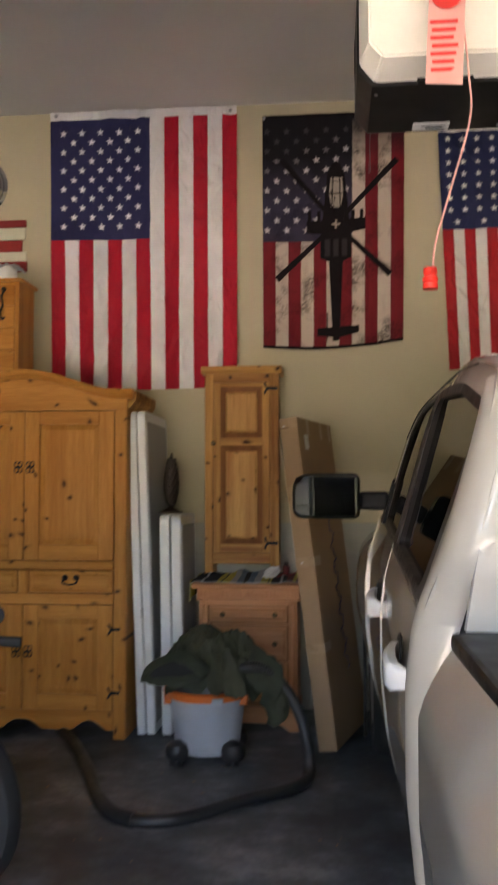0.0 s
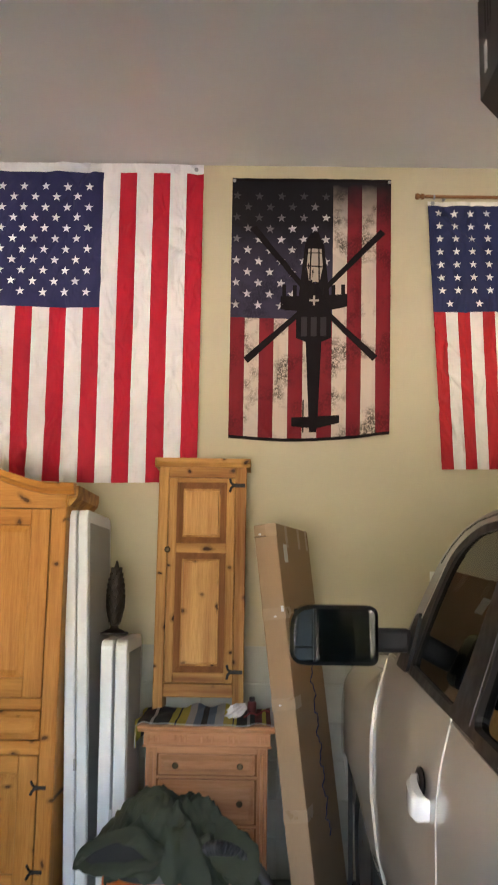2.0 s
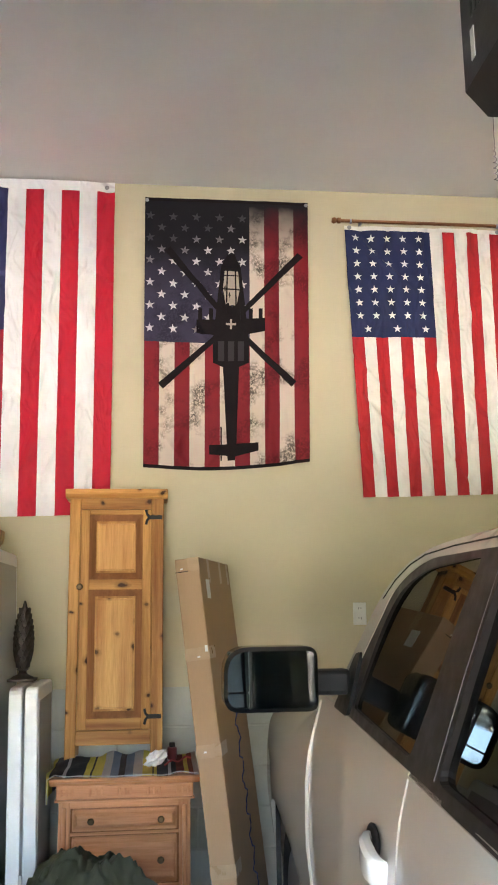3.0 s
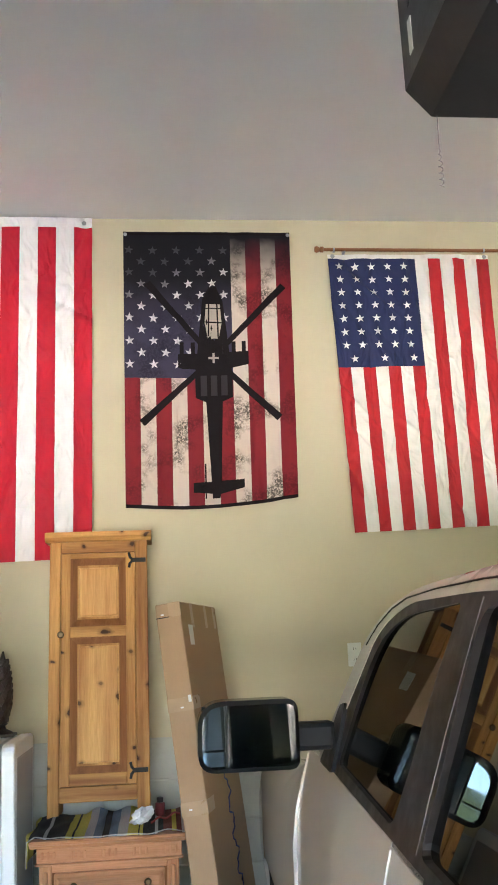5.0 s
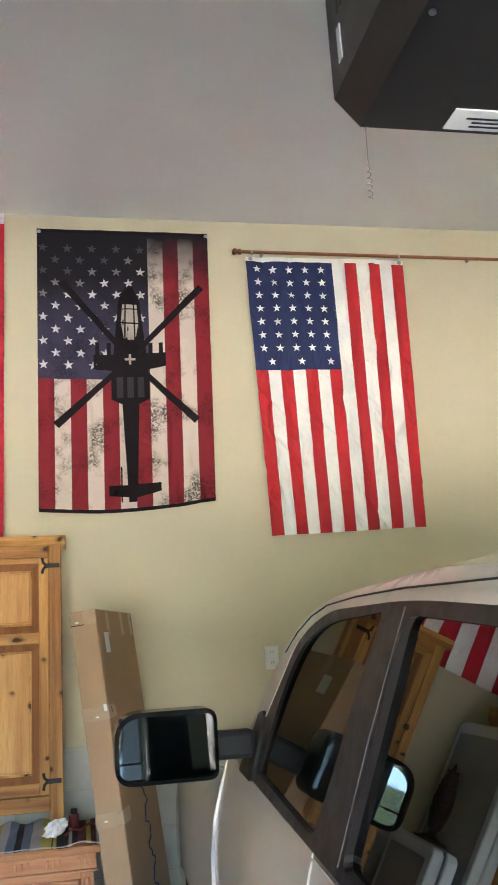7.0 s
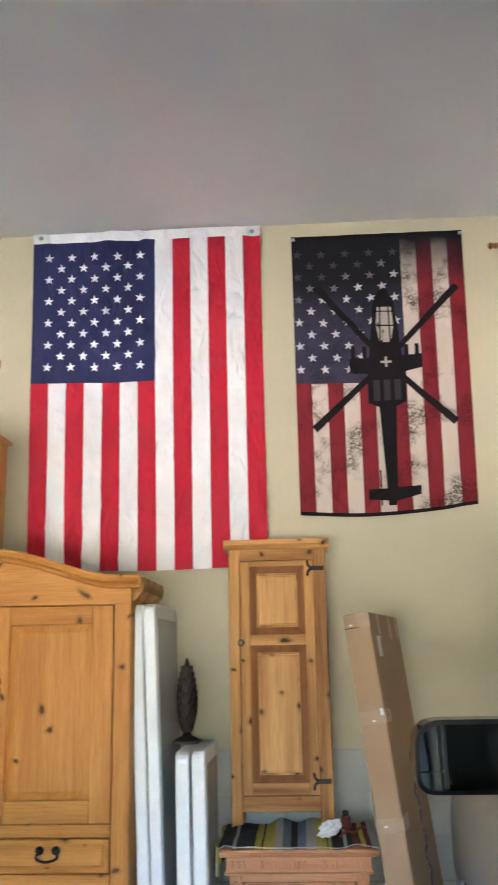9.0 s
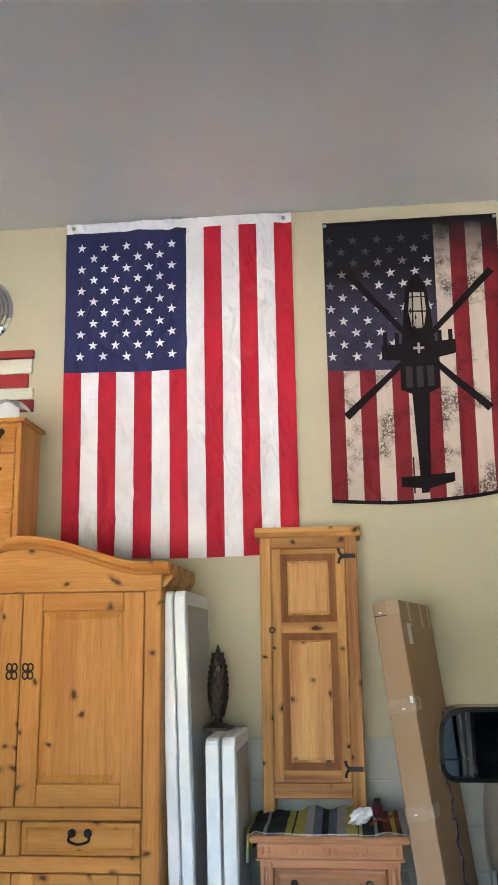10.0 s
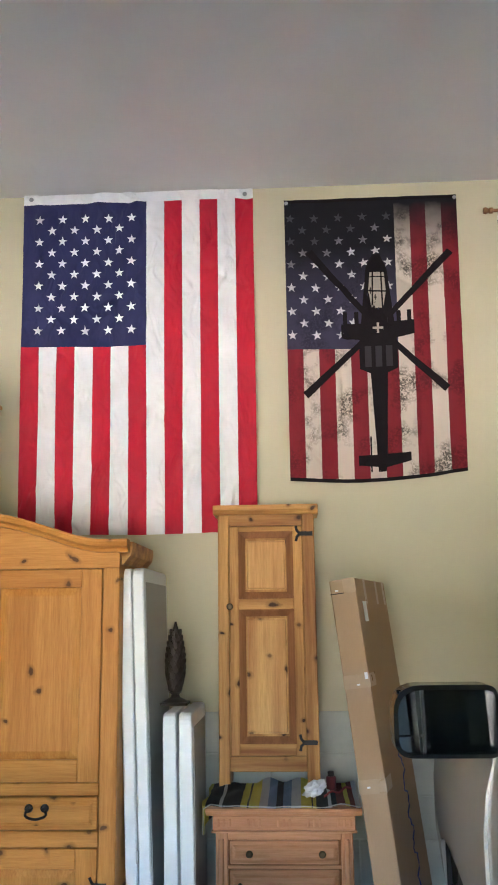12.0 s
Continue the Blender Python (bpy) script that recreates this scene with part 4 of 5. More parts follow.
# ---- upright cabinet standing on the dresser ----
def tall_cabinet():
    x0, x1, yf, yb, zb, zt = -0.036, 0.424, 5.64, 5.832, 0.852, 2.10
    c = thing("wall_cabinet", ((x0 + x1) / 2, 5.74, zb), "narrow rustic pine cabinet with a panelled door on the dresser", "cabinet")
    v, h = M["old_v"], M["old_h"]
    part("carcass", bx(x0 + 0.004, x1 - 0.004, yf + 0.018, yb, zb + 0.07, zt), v, c)
    for xs, w in ((x0, 0.052), (x1 - 0.058, 0.058)):
        part("stile", bx(xs, xs + w, yf, yf + 0.02, zb, zt, 0.004), v, c)
        part("foot", bx(xs, xs + w, yf + 0.02, yb, zb, zb + 0.07, 0.004), v, c)
    part("top_rail", bx(x0 + 0.052, x1 - 0.058, yf, yf + 0.02, 2.035, zt, 0.003), h, c)
    part("bottom_rail", bx(x0 + 0.052, x1 - 0.058, yf + 0.001, yf + 0.02, 0.918, 0.985, 0.003), h, c)
    poly = [(yf - 0.004, 2.088), (yf - 0.012, 2.094), (yf - 0.018, 2.106), (yf - 0.026, 2.112), (yf - 0.026, 2.134), (yb, 2.134), (yb, 2.088)]
    part("cornice", prism(poly, "x", x0 - 0.022, x1 + 0.02, 0.003), h, c)
    xa, xb, z0, z1 = x0 + 0.056, x1 - 0.061, 0.988, 2.032
    d = part("door", bx(xa + 0.03, xb - 0.03, yf + 0.006, yf + 0.018, z0 + 0.03, z1 - 0.03, 0.001), v, c)
    s = 0.042
    part("door_stile", bx(xa, xa + s, yf - 0.004, yf + 0.016, z0, z1, 0.003), v, d)
    part("door_stile", bx(xb - s, xb, yf - 0.004, yf + 0.016, z0, z1, 0.003), v, d)
    for a, b in ((z0, 1.040), (1.643, 1.692), (2.008, z1)):
        part("door_rail", bx(xa + s, xb - s, yf - 0.004, yf + 0.016, a, b, 0.003), h, d)
    for a, b in ((1.040, 1.643), (1.692, 2.008)):
        p = part("door_panel", raised(xa + s + 0.036, xb - s - 0.036, a + 0.042, b - 0.042, yf - 0.001, 0.008, 0.006), M["old_panel"], d, "paler pine field")
        px0, px1 = xa + s, xb - s
        # sloping dark moulding round the field
        bm = bmesh.new()
        rings = [[bm.verts.new((x, yy, z)) for x, z in ((px0 + q, a + q), (px1 - q, a + q), (px1 - q, b - q), (px0 + q, b - q))] for q, yy in ((0, yf - 0.003), (0.006, yf - 0.003), (0.038, yf + 0.008), (0.038, yf + 0.012), (0, yf + 0.012))]
        for r0, r1 in zip(rings, rings[1:] + rings[:1]):
            for k in range(4):
                bm.faces.new((r0[k], r0[(k + 1) % 4], r1[(k + 1) % 4], r1[k]))
        part("panel_moulding", bm, M["old_dark"], p, "darker stained panel moulding")
    part("knob", lathe([(0.006, 0), (0.006, -0.008), (0.014, -0.014), (0.016, -0.020), (0.009, -0.026)], (0.0205, yf - 0.003, 1.657), 14, axis="y"), M["brass"], d, "turned metal knob")
    for hz in (1.995, 1.045):
        hg = bx(xb - 0.012, x1 - 0.008, yf - 0.009, yf - 0.002, hz - 0.010, hz + 0.010, 0.001)
        for q in (-1, 1):
            tube([(xb - 0.008, yf - 0.007, hz), (xb - 0.022, yf - 0.007, hz + q * 0.016), (xb - 0.026, yf - 0.007, hz + q * 0.036)], 0.0065, 6, hg)
        part("hinge", hg, M["iron"], d, "black iron strap hinge")
    return c


tall_cabinet()

cloth_wad = thing("crumpled_cloth", (0.40, 5.42, 0.85), "crumpled white cloth lying on the striped blanket", "cloth")


def wad(u, v):
    a, b = u * 6.283, v * 3.1416
    r = 1 + 0.16 * math.sin(5 * a + 3 * b) + 0.12 * math.sin(9 * b + 2 * a) + 0.08 * math.sin(13 * a)
    p = Vector((0.050 * math.sin(b) * math.cos(a) * r, 0.032 * math.sin(b) * math.sin(a) * r, 0.026 * math.cos(b) * r + 0.024))
    return Matrix.Rotation(0.5, 3, "Z") @ Matrix.Rotation(-0.35, 3, "Y") @ p + Vector((0.400, 5.42, 0.866))


part("wad", grid(wad, 36, 18), M["white"], cloth_wad, smooth=True)
M["tin_red"] = plain("dark_red_tin", (0.12, 0.012, 0.015), 0.4)
tin = thing("small_tin", (0.468, 5.55, 0.862), "small dark red tin with a black cap", "tin")
part("body", lathe([(0.020, 0), (0.022, 0.003), (0.022, 0.05), (0.018, 0.054)], (0.468, 5.55, 0.862), 20), M["tin_red"], tin, smooth=True)
part("cap", lathe([(0.014, 0.053), (0.014, 0.072), (0.011, 0.075)], (0.468, 5.55, 0.862), 16), M["iron"], tin)
strap = thing("leather_strap", (0.50, 5.42, 0.85), "brown leather strap lying on the blanket", "strap")
part("band", grid(lambda u, v: Vector((0.43 + 0.125 * u, 5.33 + 0.17 * u + 0.03 * v, 0.872 + 0.012 * math.sin(6 * u) ** 2)), 20, 2, thick=0.004), M["plank_red"], strap)


M["ink"] = plain("blue_ink", (0.02, 0.03, 0.16), 0.6, 0, 0.2, 30, 90, 0.02)


# ---- long cartons leaning in the corner by the truck ----
def carton(x0, yf, w, depth, length, lean, yaw, label, marks):
    m = Matrix.Translation((x0, yf, 0)) @ Matrix.Rotation(yaw, 4, "Z") @ Matrix.Rotation(lean, 4, "Y")
    c = thing("carton", (x0 + w / 2, yf + depth / 2, 0), label, "cardboard box", "long cartons")
    lift = w * abs(math.sin(lean))
    m = Matrix.Translation((0, 0, lift)) @ m
    part("box", bx(0, w, 0, depth, 0, length, 0.004, m), M["card"], c)
    part("flap_seam", bx(-0.001, w + 0.001, -0.001, 0.0015, length - 0.055, length - 0.052, 0, m), M["trim"], c)
    if marks:
        part("tape_strip", bx(w * 0.52, w + 0.001, -0.0016, 0.0, length - 0.055, length + 0.001, 0, m), M["tape"], c, "shiny clear tape")
        for zz in (0.5, 0.95, 1.33):
            part("tape_strip", bx(-0.001, w + 0.0012, -0.0014, 0.12, zz, zz + 0.05, 0, m), M["tape"], c, "shiny clear tape")
        for zz, xx in ((1.70, 0.02), (1.36, 0.085), (1.34, 0.05), (0.97, 0.03)):
            part("staple", bx(xx, xx + 0.012, -0.003, 0.0, zz, zz + 0.006 + 0.02 * (xx > 0.08), 0.0005, m), M["paper"], c)
        scrawl = [m @ Vector((w + 0.0005, 0.40 + 0.035 * math.sin(0.9 * k) + 0.02 * math.sin(2.3 * k), 0.35 + 0.017 * k)) for k in range(50)]
        part("ink_mark", tube(scrawl, 0.004, 6), M["ink"], c, "blue marker scrawl")
        for yy in (0.16, 0.42, 0.60):
            part("flap_tape", bx(w, w + 0.0008, yy, yy + 0.05, length - 0.10, length, 0, m), M["tape"], c)
        part("shipping_label", bx(w, w + 0.0012, 0.10, 0.17, length - 0.17, length - 0.09, 0, m), M["paper"], c)
    return c


carton(0.669, 4.90, 0.101, 0.68, 1.745, radians(-7.0), radians(-15), "long narrow brown carton leaning against the cabinet", True)
plate = thing("steel_bracket", (0.94, 5.28, 0.0), "thin dark post with a white slotted plate", "bracket")
part("post", bx(0.912, 0.932, 5.262, 5.275, 0.0, 0.84, 0.002), M["iron"], plate)
part("strip", bx(0.905, 0.94, 5.255, 5.262, 0.745, 0.875, 0.002), M["ivory"], plate, "white slotted plate")
# dark discs painting the shade of the plate's two holes
for zz in (0.772, 0.848):
    part("bolt", lathe([(0.007, 0), (0.007, -0.003), (0.003, -0.004)], (0.922, 5.255, zz), 10, axis="y"), M["iron"], plate)


# ---- shop vacuum with a jacket thrown over it ----
VX, VY = 0.105, 4.80
vac = thing("shop_vacuum", (VX, VY, 0), "grey drum shop vacuum with orange rim and black casters", "vacuum cleaner")
part("drum", lathe([(0.150, 0.045), (0.162, 0.052), (0.180, 0.20), (0.194, 0.315), (0.199, 0.32)], (VX, VY, 0), 48), M["vac_grey"], vac, smooth=True)
part("rim", lathe([(0.196, 0.316), (0.212, 0.322), (0.214, 0.352), (0.204, 0.362), (0.19, 0.362)], (VX, VY, 0), 48), M["vac_orange"], vac, "orange lid rim", smooth=True)
part("head", lathe([(0.198, 0.360), (0.195, 0.41), (0.16, 0.47), (0.13, 0.55), (0.06, 0.57)], (VX, VY, 0), 40), M["vac_black"], vac, "black motor head", smooth=True)
for a in (200, 340):
    ca, sa = math.cos(radians(a)), math.sin(radians(a))
    part("latch", bx(VX + 0.205 * ca - 0.02, VX + 0.205 * ca + 0.02, VY + 0.205 * sa - 0.012, VY + 0.205 * sa + 0.012, 0.285, 0.375, 0.004), M["vac_orange"], vac)
part("front_tab", bx(VX + 0.05, VX + 0.105, VY - 0.212, VY - 0.19, 0.315, 0.345, 0.004), M["vac_grey"], vac)
for a in (225, 320, 45, 135):
    cx, cy = VX + 0.19 * math.cos(radians(a)), VY + 0.19 * math.sin(radians(a))
    foot = part("caster_foot", lathe([(0.046, 0.030), (0.058, 0.045), (0.062, 0.075), (0.052, 0.105), (0.02, 0.122)], (cx, cy, 0), 20), M["vac_black"], vac, smooth=True)
    for q in (-1, 1):
        part("caster_wheel", lathe([(0.012, -0.012), (0.034, -0.011), (0.036, 0), (0.034, 0.011), (0.012, 0.012)], (cx + q * 0.019, cy - 0.01, 0.036), 20, axis="x"), M["vac_black"], foot, smooth=True)
hose_line = smooth_line([(0.20, 4.66, 0.43), (0.34, 4.60, 0.50), (0.48, 4.60, 0.44), (0.59, 4.58, 0.27), (0.632, 4.50, 0.09), (0.60, 4.33, 0.035), (0.36, 4.10, 0.032), (0.10, 3.85, 0.032), (-0.12, 3.87, 0.032), (-0.27, 4.08, 0.032), (-0.42, 4.45, 0.032), (-0.62, 4.88, 0.032), (-0.78, 5.14, 0.032)], 26)
part("hose", tube(hose_line, 0.0265, 12, ribs=0.10), M["vac_black"], vac, "black ribbed hose trailing over the floor", smooth=True)
part("cuff", tube(hose_line[200:232], 0.033, 14), M["vac_black"], vac, smooth=True)


def heap(u, v):
    a = u * 6.2832
    v = 0.03 + 0.97 * v
    edge = 1 + 0.13 * math.sin(2 * a + 2.4) + 0.09 * math.sin(5 * a + 1) + 0.06 * noise.noise(Vector((3 * math.cos(a), 3 * math.sin(a), 7)))
    x = VX + 0.06 + 0.285 * v * edge * math.cos(a)
    y = VY - 0.04 + 0.25 * v * edge * math.sin(a)
    z = 0.655 - 0.235 * v ** 2.1 - 0.05 * max(0, math.cos(a)) * v - 0.075 * max(0, -math.sin(a)) * v * v
    p = Vector((x * 5.5, y * 5.5, 2.0))
    z += 0.055 * (0.5 - abs(noise.noise(p))) * (0.4 + v) - 0.012
    z += 0.070 * (0.5 - abs(noise.noise(Vector((x * 13 + 5, y * 11, 1 + 4 * z)))))
    z += 0.030 * noise.noise(Vector((x * 34, y * 30, 5)))
    out = 0.02 * noise.noise(Vector((x * 12, y * 12, z * 14)))
    x, y = x + out * math.cos(a), y + out * math.sin(a)
    near = math.hypot(x - VX, y - VY)
    z = max(z, 0.372 if near < 0.225 else 0.33 - 0.05 * math.sin(6 * a))
    return Vector((x, y, z))


jacket = thing("jacket", (VX, VY, 0.37), "olive green jacket heaped over the vacuum head", "jacket")
part("body", grid(heap, 150, 56, thick=0.004), M["olive"], jacket, smooth=True)


def limb(line, r0, r1, scale=1.0, seed=1.0):
    """A crumpled sleeve along a line."""
    def at(u, v):
        a = u * 6.2832
        r = (r0 + (r1 - r0) * v) * scale
        p = line[round(v * (len(line) - 1))]
        r *= 1 + 0.30 * noise.noise(Vector((2 * math.cos(a), 2 * math.sin(a), 9 * v + seed))) + 0.12 * math.sin(19 * v + 2 * a)
        return p + Vector((r * math.cos(a), 0.75 * r * math.sin(a), 0.8 * r * math.sin(a + 0.5)))
    return grid(at, 28, len(line) - 1)


hang = smooth_line([(0.30, 4.66, 0.53), (0.39, 4.61, 0.50), (0.445, 4.59, 0.43), (0.465, 4.58, 0.35), (0.485, 4.57, 0.275)], 8)
part("sleeve", limb(hang, 0.075, 0.05, 1.0, 3.0), M["olive"], jacket, smooth=True)
upper = smooth_line([(-0.165, 4.57, 0.465), (-0.12, 4.535, 0.515), (-0.01, 4.52, 0.560), (0.05, 4.525, 0.545), (0.12, 4.56, 0.485)], 9)
lower = smooth_line([(-0.165, 4.57, 0.455), (-0.12, 4.53, 0.452), (-0.03, 4.515, 0.447), (0.05, 4.53, 0.452), (0.12, 4.56, 0.470)], 9)
part("sleeve", limb(upper, 0.026, 0.030, 1.0, 8.0), M["olive"], jacket, smooth=True)
part("sleeve", limb(lower, 0.028, 0.034, 1.0, 5.0), M["olive"], jacket, smooth=True)
# dark sheet across the opening, painting the shade within the sleeve
part("sleeve_lining", grid(lambda u, v: upper[round(u * (len(upper) - 1))].lerp(lower[round(u * (len(upper) - 1))], v) + Vector((0, 0.008, 0)), len(upper) - 1, 6, thick=0.003), M["opening_shade"], jacket, "dark patch painting the shade inside a sleeve", smooth=True)


# ---- pickup truck parked facing the back wall ----
XC = 1.795
SIDE_Z = [0.30, 0.42, 0.55, 0.75, 0.95, 1.06, 1.13, 1.20, 1.30, 1.45, 1.58, 1.66, 1.70, 1.73]
SIDE_X = [1.00, 0.955, 0.925, 0.907, 0.908, 0.920, 0.938, 0.958, 0.985, 1.020, 1.052, 1.082, 1.115, 1.19]


def side_x(z):
    return float(np.interp(z, SIDE_Z, SIDE_X))


def belt(y):
    return 1.118 + 0.062 * (y - 2.3)


truck = thing("pickup_truck", (XC, 3.0, 0), "pearl white crew cab pickup truck with towing mirrors", "pickup truck")


def across(s):
    return (lambda x: x) if s == 0 else (lambda x: 2 * XC - x)


def skin(s, y0, y1, z0, z1, flare=None, nu=16, nv=22, inset=0.0):
    fx = across(s)
    inward = Vector((0.014 if s == 0 else -0.014, 0, 0))

    def at(u, v):
        y = y0 + (y1 - y0) * u
        top = z1(y) if callable(z1) else z1
        low = z0(y) if callable(z0) else z0
        z = low + (top - low) * v
        x = side_x(z) + inset + (flare(y, z) if flare else 0)
        return Vector((fx(x), y, z))

    return grid(at, nu, nv, push=inward)


def tuck(y, z):
    """How far the upper cab draws in towards its back."""
    return 0.024 * max(0, (2.45 - y) / 0.4) ** 1.5 * max(0, (z - 1.15) / 0.4)


def plate_with_holes(s, outer, holes, inset, thick, flat=False):
    """A sheet in the cab's side, given by its outline and openings in (y, z)."""
    fx = across(s)
    bm = bmesh.new()
    edges = []
    for loop in [outer] + holes:
        vs = [bm.verts.new((0, y, z)) for y, z in loop]
        edges += [bm.edges.new((vs[k], vs[(k + 1) % len(vs)])) for k in range(len(vs))]
    bmesh.ops.triangle_fill(bm, use_beauty=True, use_dissolve=False, edges=edges)
    if not flat:
        for _ in range(2):
            bmesh.ops.subdivide_edges(bm, edges=[e for e in bm.edges if e.calc_length() > 0.06], cuts=1, use_grid_fill=True)
        bmesh.ops.triangulate(bm, faces=bm.faces)
    for v in bm.verts:
        v.co.x = fx((0.958 + 0.2505 * (v.co.z - 1.2) if flat else side_x(v.co.z) + tuck(v.co.y, v.co.z)) + inset)
    bmesh.ops.recalc_face_normals(bm, faces=bm.faces)
    r = bmesh.ops.extrude_face_region(bm, geom=list(bm.faces))
    for v in [q for q in r["geom"] if isinstance(q, bmesh.types.BMVert)]:
        v.co.x += thick if s == 0 else -thick
    return bm


def round_loop(pts, r=0.03, n=5):
    """A polygon with its corners rounded."""
    out = []
    m = len(pts)
    for k in range(m):
        p, a, b = Vector(pts[k]), Vector(pts[k - 1]), Vector(pts[(k + 1) % m])
        rr = min(r[k] if isinstance(r, list) else r, 0.48 * (a - p).length, 0.48 * (b - p).length)
        s, e = p + (a - p).normalized() * rr, p + (b - p).normalized() * rr
        for q in range(n + 1):
            t = q / n
            out.append(tuple((1 - t) ** 2 * s + 2 * t * (1 - t) * p + t * t * e))
    return out


FRONT_WIN = round_loop([(3.92, belt(3.92) + 0.03), (3.79, 1.455), (3.66, 1.580), (3.47, 1.632), (3.07, 1.642), (3.30, belt(3.3) + 0.022)], [0.03, 0.14, 0.14, 0.14, 0.03, 0.03])
REAR_WIN = round_loop([(3.09, belt(3.09) + 0.022), (2.935, 1.630), (2.40, 1.588), (2.085, 1.508), (2.275, belt(2.275) + 0.022)], 0.04)
TRIM = round_loop([(4.12, belt(4.12) - 0.005), (3.83, 1.475), (3.69, 1.606), (3.48, 1.660), (2.93, 1.657), (2.38, 1.614), (2.045, 1.528), (2.195, belt(2.2) - 0.012)], [0.04, 0.15, 0.15, 0.15, 0.15, 0.15, 0.06, 0.04])
CAB = round_loop([(4.26, belt(4.26) - 0.012), (4.06, 1.385), (3.90, 1.525), (3.74, 1.632), (3.52, 1.694), (2.95, 1.712), (2.42, 1.676), (2.04, 1.592), (2.00, 1.50), (2.00, 1.30), (2.06, belt(2.06) - 0.014)], 0.15)


def flare(y, z):
    """Swell of the wings over the wheels and the front corner's rounding."""
    f = 0.0
    if y > 4.38:
        f -= 0.035 * math.exp(-((y - 4.95) / 0.45) ** 2) * math.exp(-((z - 0.85) / 0.3) ** 2)
        f += 0.30 * max(0, (y - 5.35) / 0.42) ** 2.2
        f += 0.10 * max(0, (z - 1.02) / 0.16) ** 2 * min(1.0, (y - 4.38) / 0.35)
    return f


def arch(cy, r, y0, y1, n=14):
    """The lower edge of a wing: level, with a wheel opening cut in."""
    def low(y):
        d = abs(y - cy)
        return max(0.40, 0.36 + math.sqrt(max(0, r * r - d * d))) if d < r else 0.40
    return low


for s in (0, 1):
    fx = across(s)
    rd = part("rear_door", skin(s, 2.132, 3.268, 0.42, belt, nu=10, inset=0.003), M["paint"], truck, smooth=True)
    fd = part("front_door", skin(s, 3.272, 4.376, 0.42, belt, nu=10), M["paint"], truck, smooth=True)
    part("rocker", skin(s, 2.06, 4.42, 0.31, 0.412, nu=8, nv=4), M["paint"], truck)
    part("front_wing", skin(s, 4.381, 5.77, arch(4.98, 0.42, 0, 0), lambda y: belt(4.38) - 0.02 - 0.06 * (y - 4.38), flare, nu=44, nv=24, inset=-0.004), M["paint"], truck, smooth=True)
    part("rear_corner", grid(lambda u, v: Vector((fx(side_x(0.42 + (belt(2.06) - 0.42) * v) + 0.075 * (1 - math.cos(u * 1.5708))), 2.127 - 0.075 * math.sin(u * 1.5708), 0.42 + (belt(2.06) - 0.42) * v)), 10, 18, thick=0.01), M["paint"], truck, smooth=True)
    part("rear_pillar", grid(lambda u, v: Vector((fx(side_x(belt(2.06) - 0.014 + 0.47 * v) + tuck(2.04, 1.11 + 0.49 * v) + 0.075 * (1 - math.cos(u * 1.5708))), 2.127 - 0.082 * min(1, 3 * v) ** 2 * (3 - 2 * min(1, 3 * v)) - 0.075 * math.sin(u * 1.5708) + 0.10 * max(0, v - 0.7) ** 2 / 0.09 * 0.6, belt(2.06) - 0.014 + 0.49 * v)), 10, 18, thick=0.01), M["paint"], truck, smooth=True)
    part("cab_frame", plate_with_holes(s, CAB, [TRIM], 0.0, 0.03), M["paint"], truck, smooth=True)
    tr = part("window_trim", plate_with_holes(s, TRIM, [FRONT_WIN, REAR_WIN], 0.003, 0.025), M["gloss_black"], truck, "dark glossy pillar and window surround")
    part("front_window", plate_with_holes(s, FRONT_WIN, [], 0.014, 0.004, True), M["glass_front"], fd, "tinted door glass")
    part("rear_window", plate_with_holes(s, REAR_WIN, [], 0.020, 0.004, True), M["glass_rear"], rd, "dark privacy glass")
    part("pillar_seam", tube([(fx(side_x(1.19) + 0.0), 3.10, 1.19), (fx(side_x(1.4) + 0.0), 3.035, 1.40), (fx(side_x(1.64) + 0.0), 2.947, 1.645)], 0.0013, 6), M["wire"], tr, "thin bright seam")
    part("drip_line", tube([(fx(side_x(z) - 0.001), y, z) for y, z in ((3.80, 1.565), (3.72, 1.615), (3.62, 1.652), (3.52, 1.674), (3.3, 1.682), (3.0, 1.681), (2.6, 1.668), (2.2, 1.628))], 0.0022, 6), M["trim"], truck)
    for door, y, z in ((fd, 3.41, 0.975), (rd, 2.345, 0.962)):
        sx, sg = side_x(z), (1 if s == 0 else -1)
        # shallow finger cup; its black colour stands for the shade inside
        cup = lathe([(0.001, 0.0), (0.036, 0.0), (0.043, -0.004), (0.044, -0.007), (0.038, -0.008), (0.030, -0.003), (0.001, -0.002)], (0, 0, 0), 26, axis="x")
        for v in cup.verts:
            v.co = Vector((fx(side_x(z + v.co.z) + v.co.x), y + 0.035 + 1.5 * v.co.y, z + 0.016 + v.co.z))
        part("handle_cup", cup, M["trim"], door, "finger cup, coloured black for the shade in its hollow", smooth=True)
        strap_line = smooth_line([(0.000, 0.112, 0.014), (0.014, 0.092, 0.012), (0.026, 0.045, 0.004), (0.031, -0.015, -0.006), (0.030, -0.060, -0.014), (0.022, -0.084, -0.018), (0.000, -0.100, -0.020)], 5)
        body = bmesh.new()
        rings = []
        for k, q in enumerate(strap_line):
            w = k / (len(strap_line) - 1)
            swell = math.sin(math.pi * min(1, 0.12 + 0.80 * w ** 1.3)) ** 0.7
            hh, tt = 0.010 + 0.024 * swell, 0.005 + 0.013 * swell
            ring = [(-tt, -0.72 * hh), (-0.5 * tt, -hh), (0.6 * tt, -hh), (tt, -0.6 * hh), (tt, 0.6 * hh), (0.6 * tt, hh), (-0.5 * tt, hh), (-tt, 0.72 * hh)]
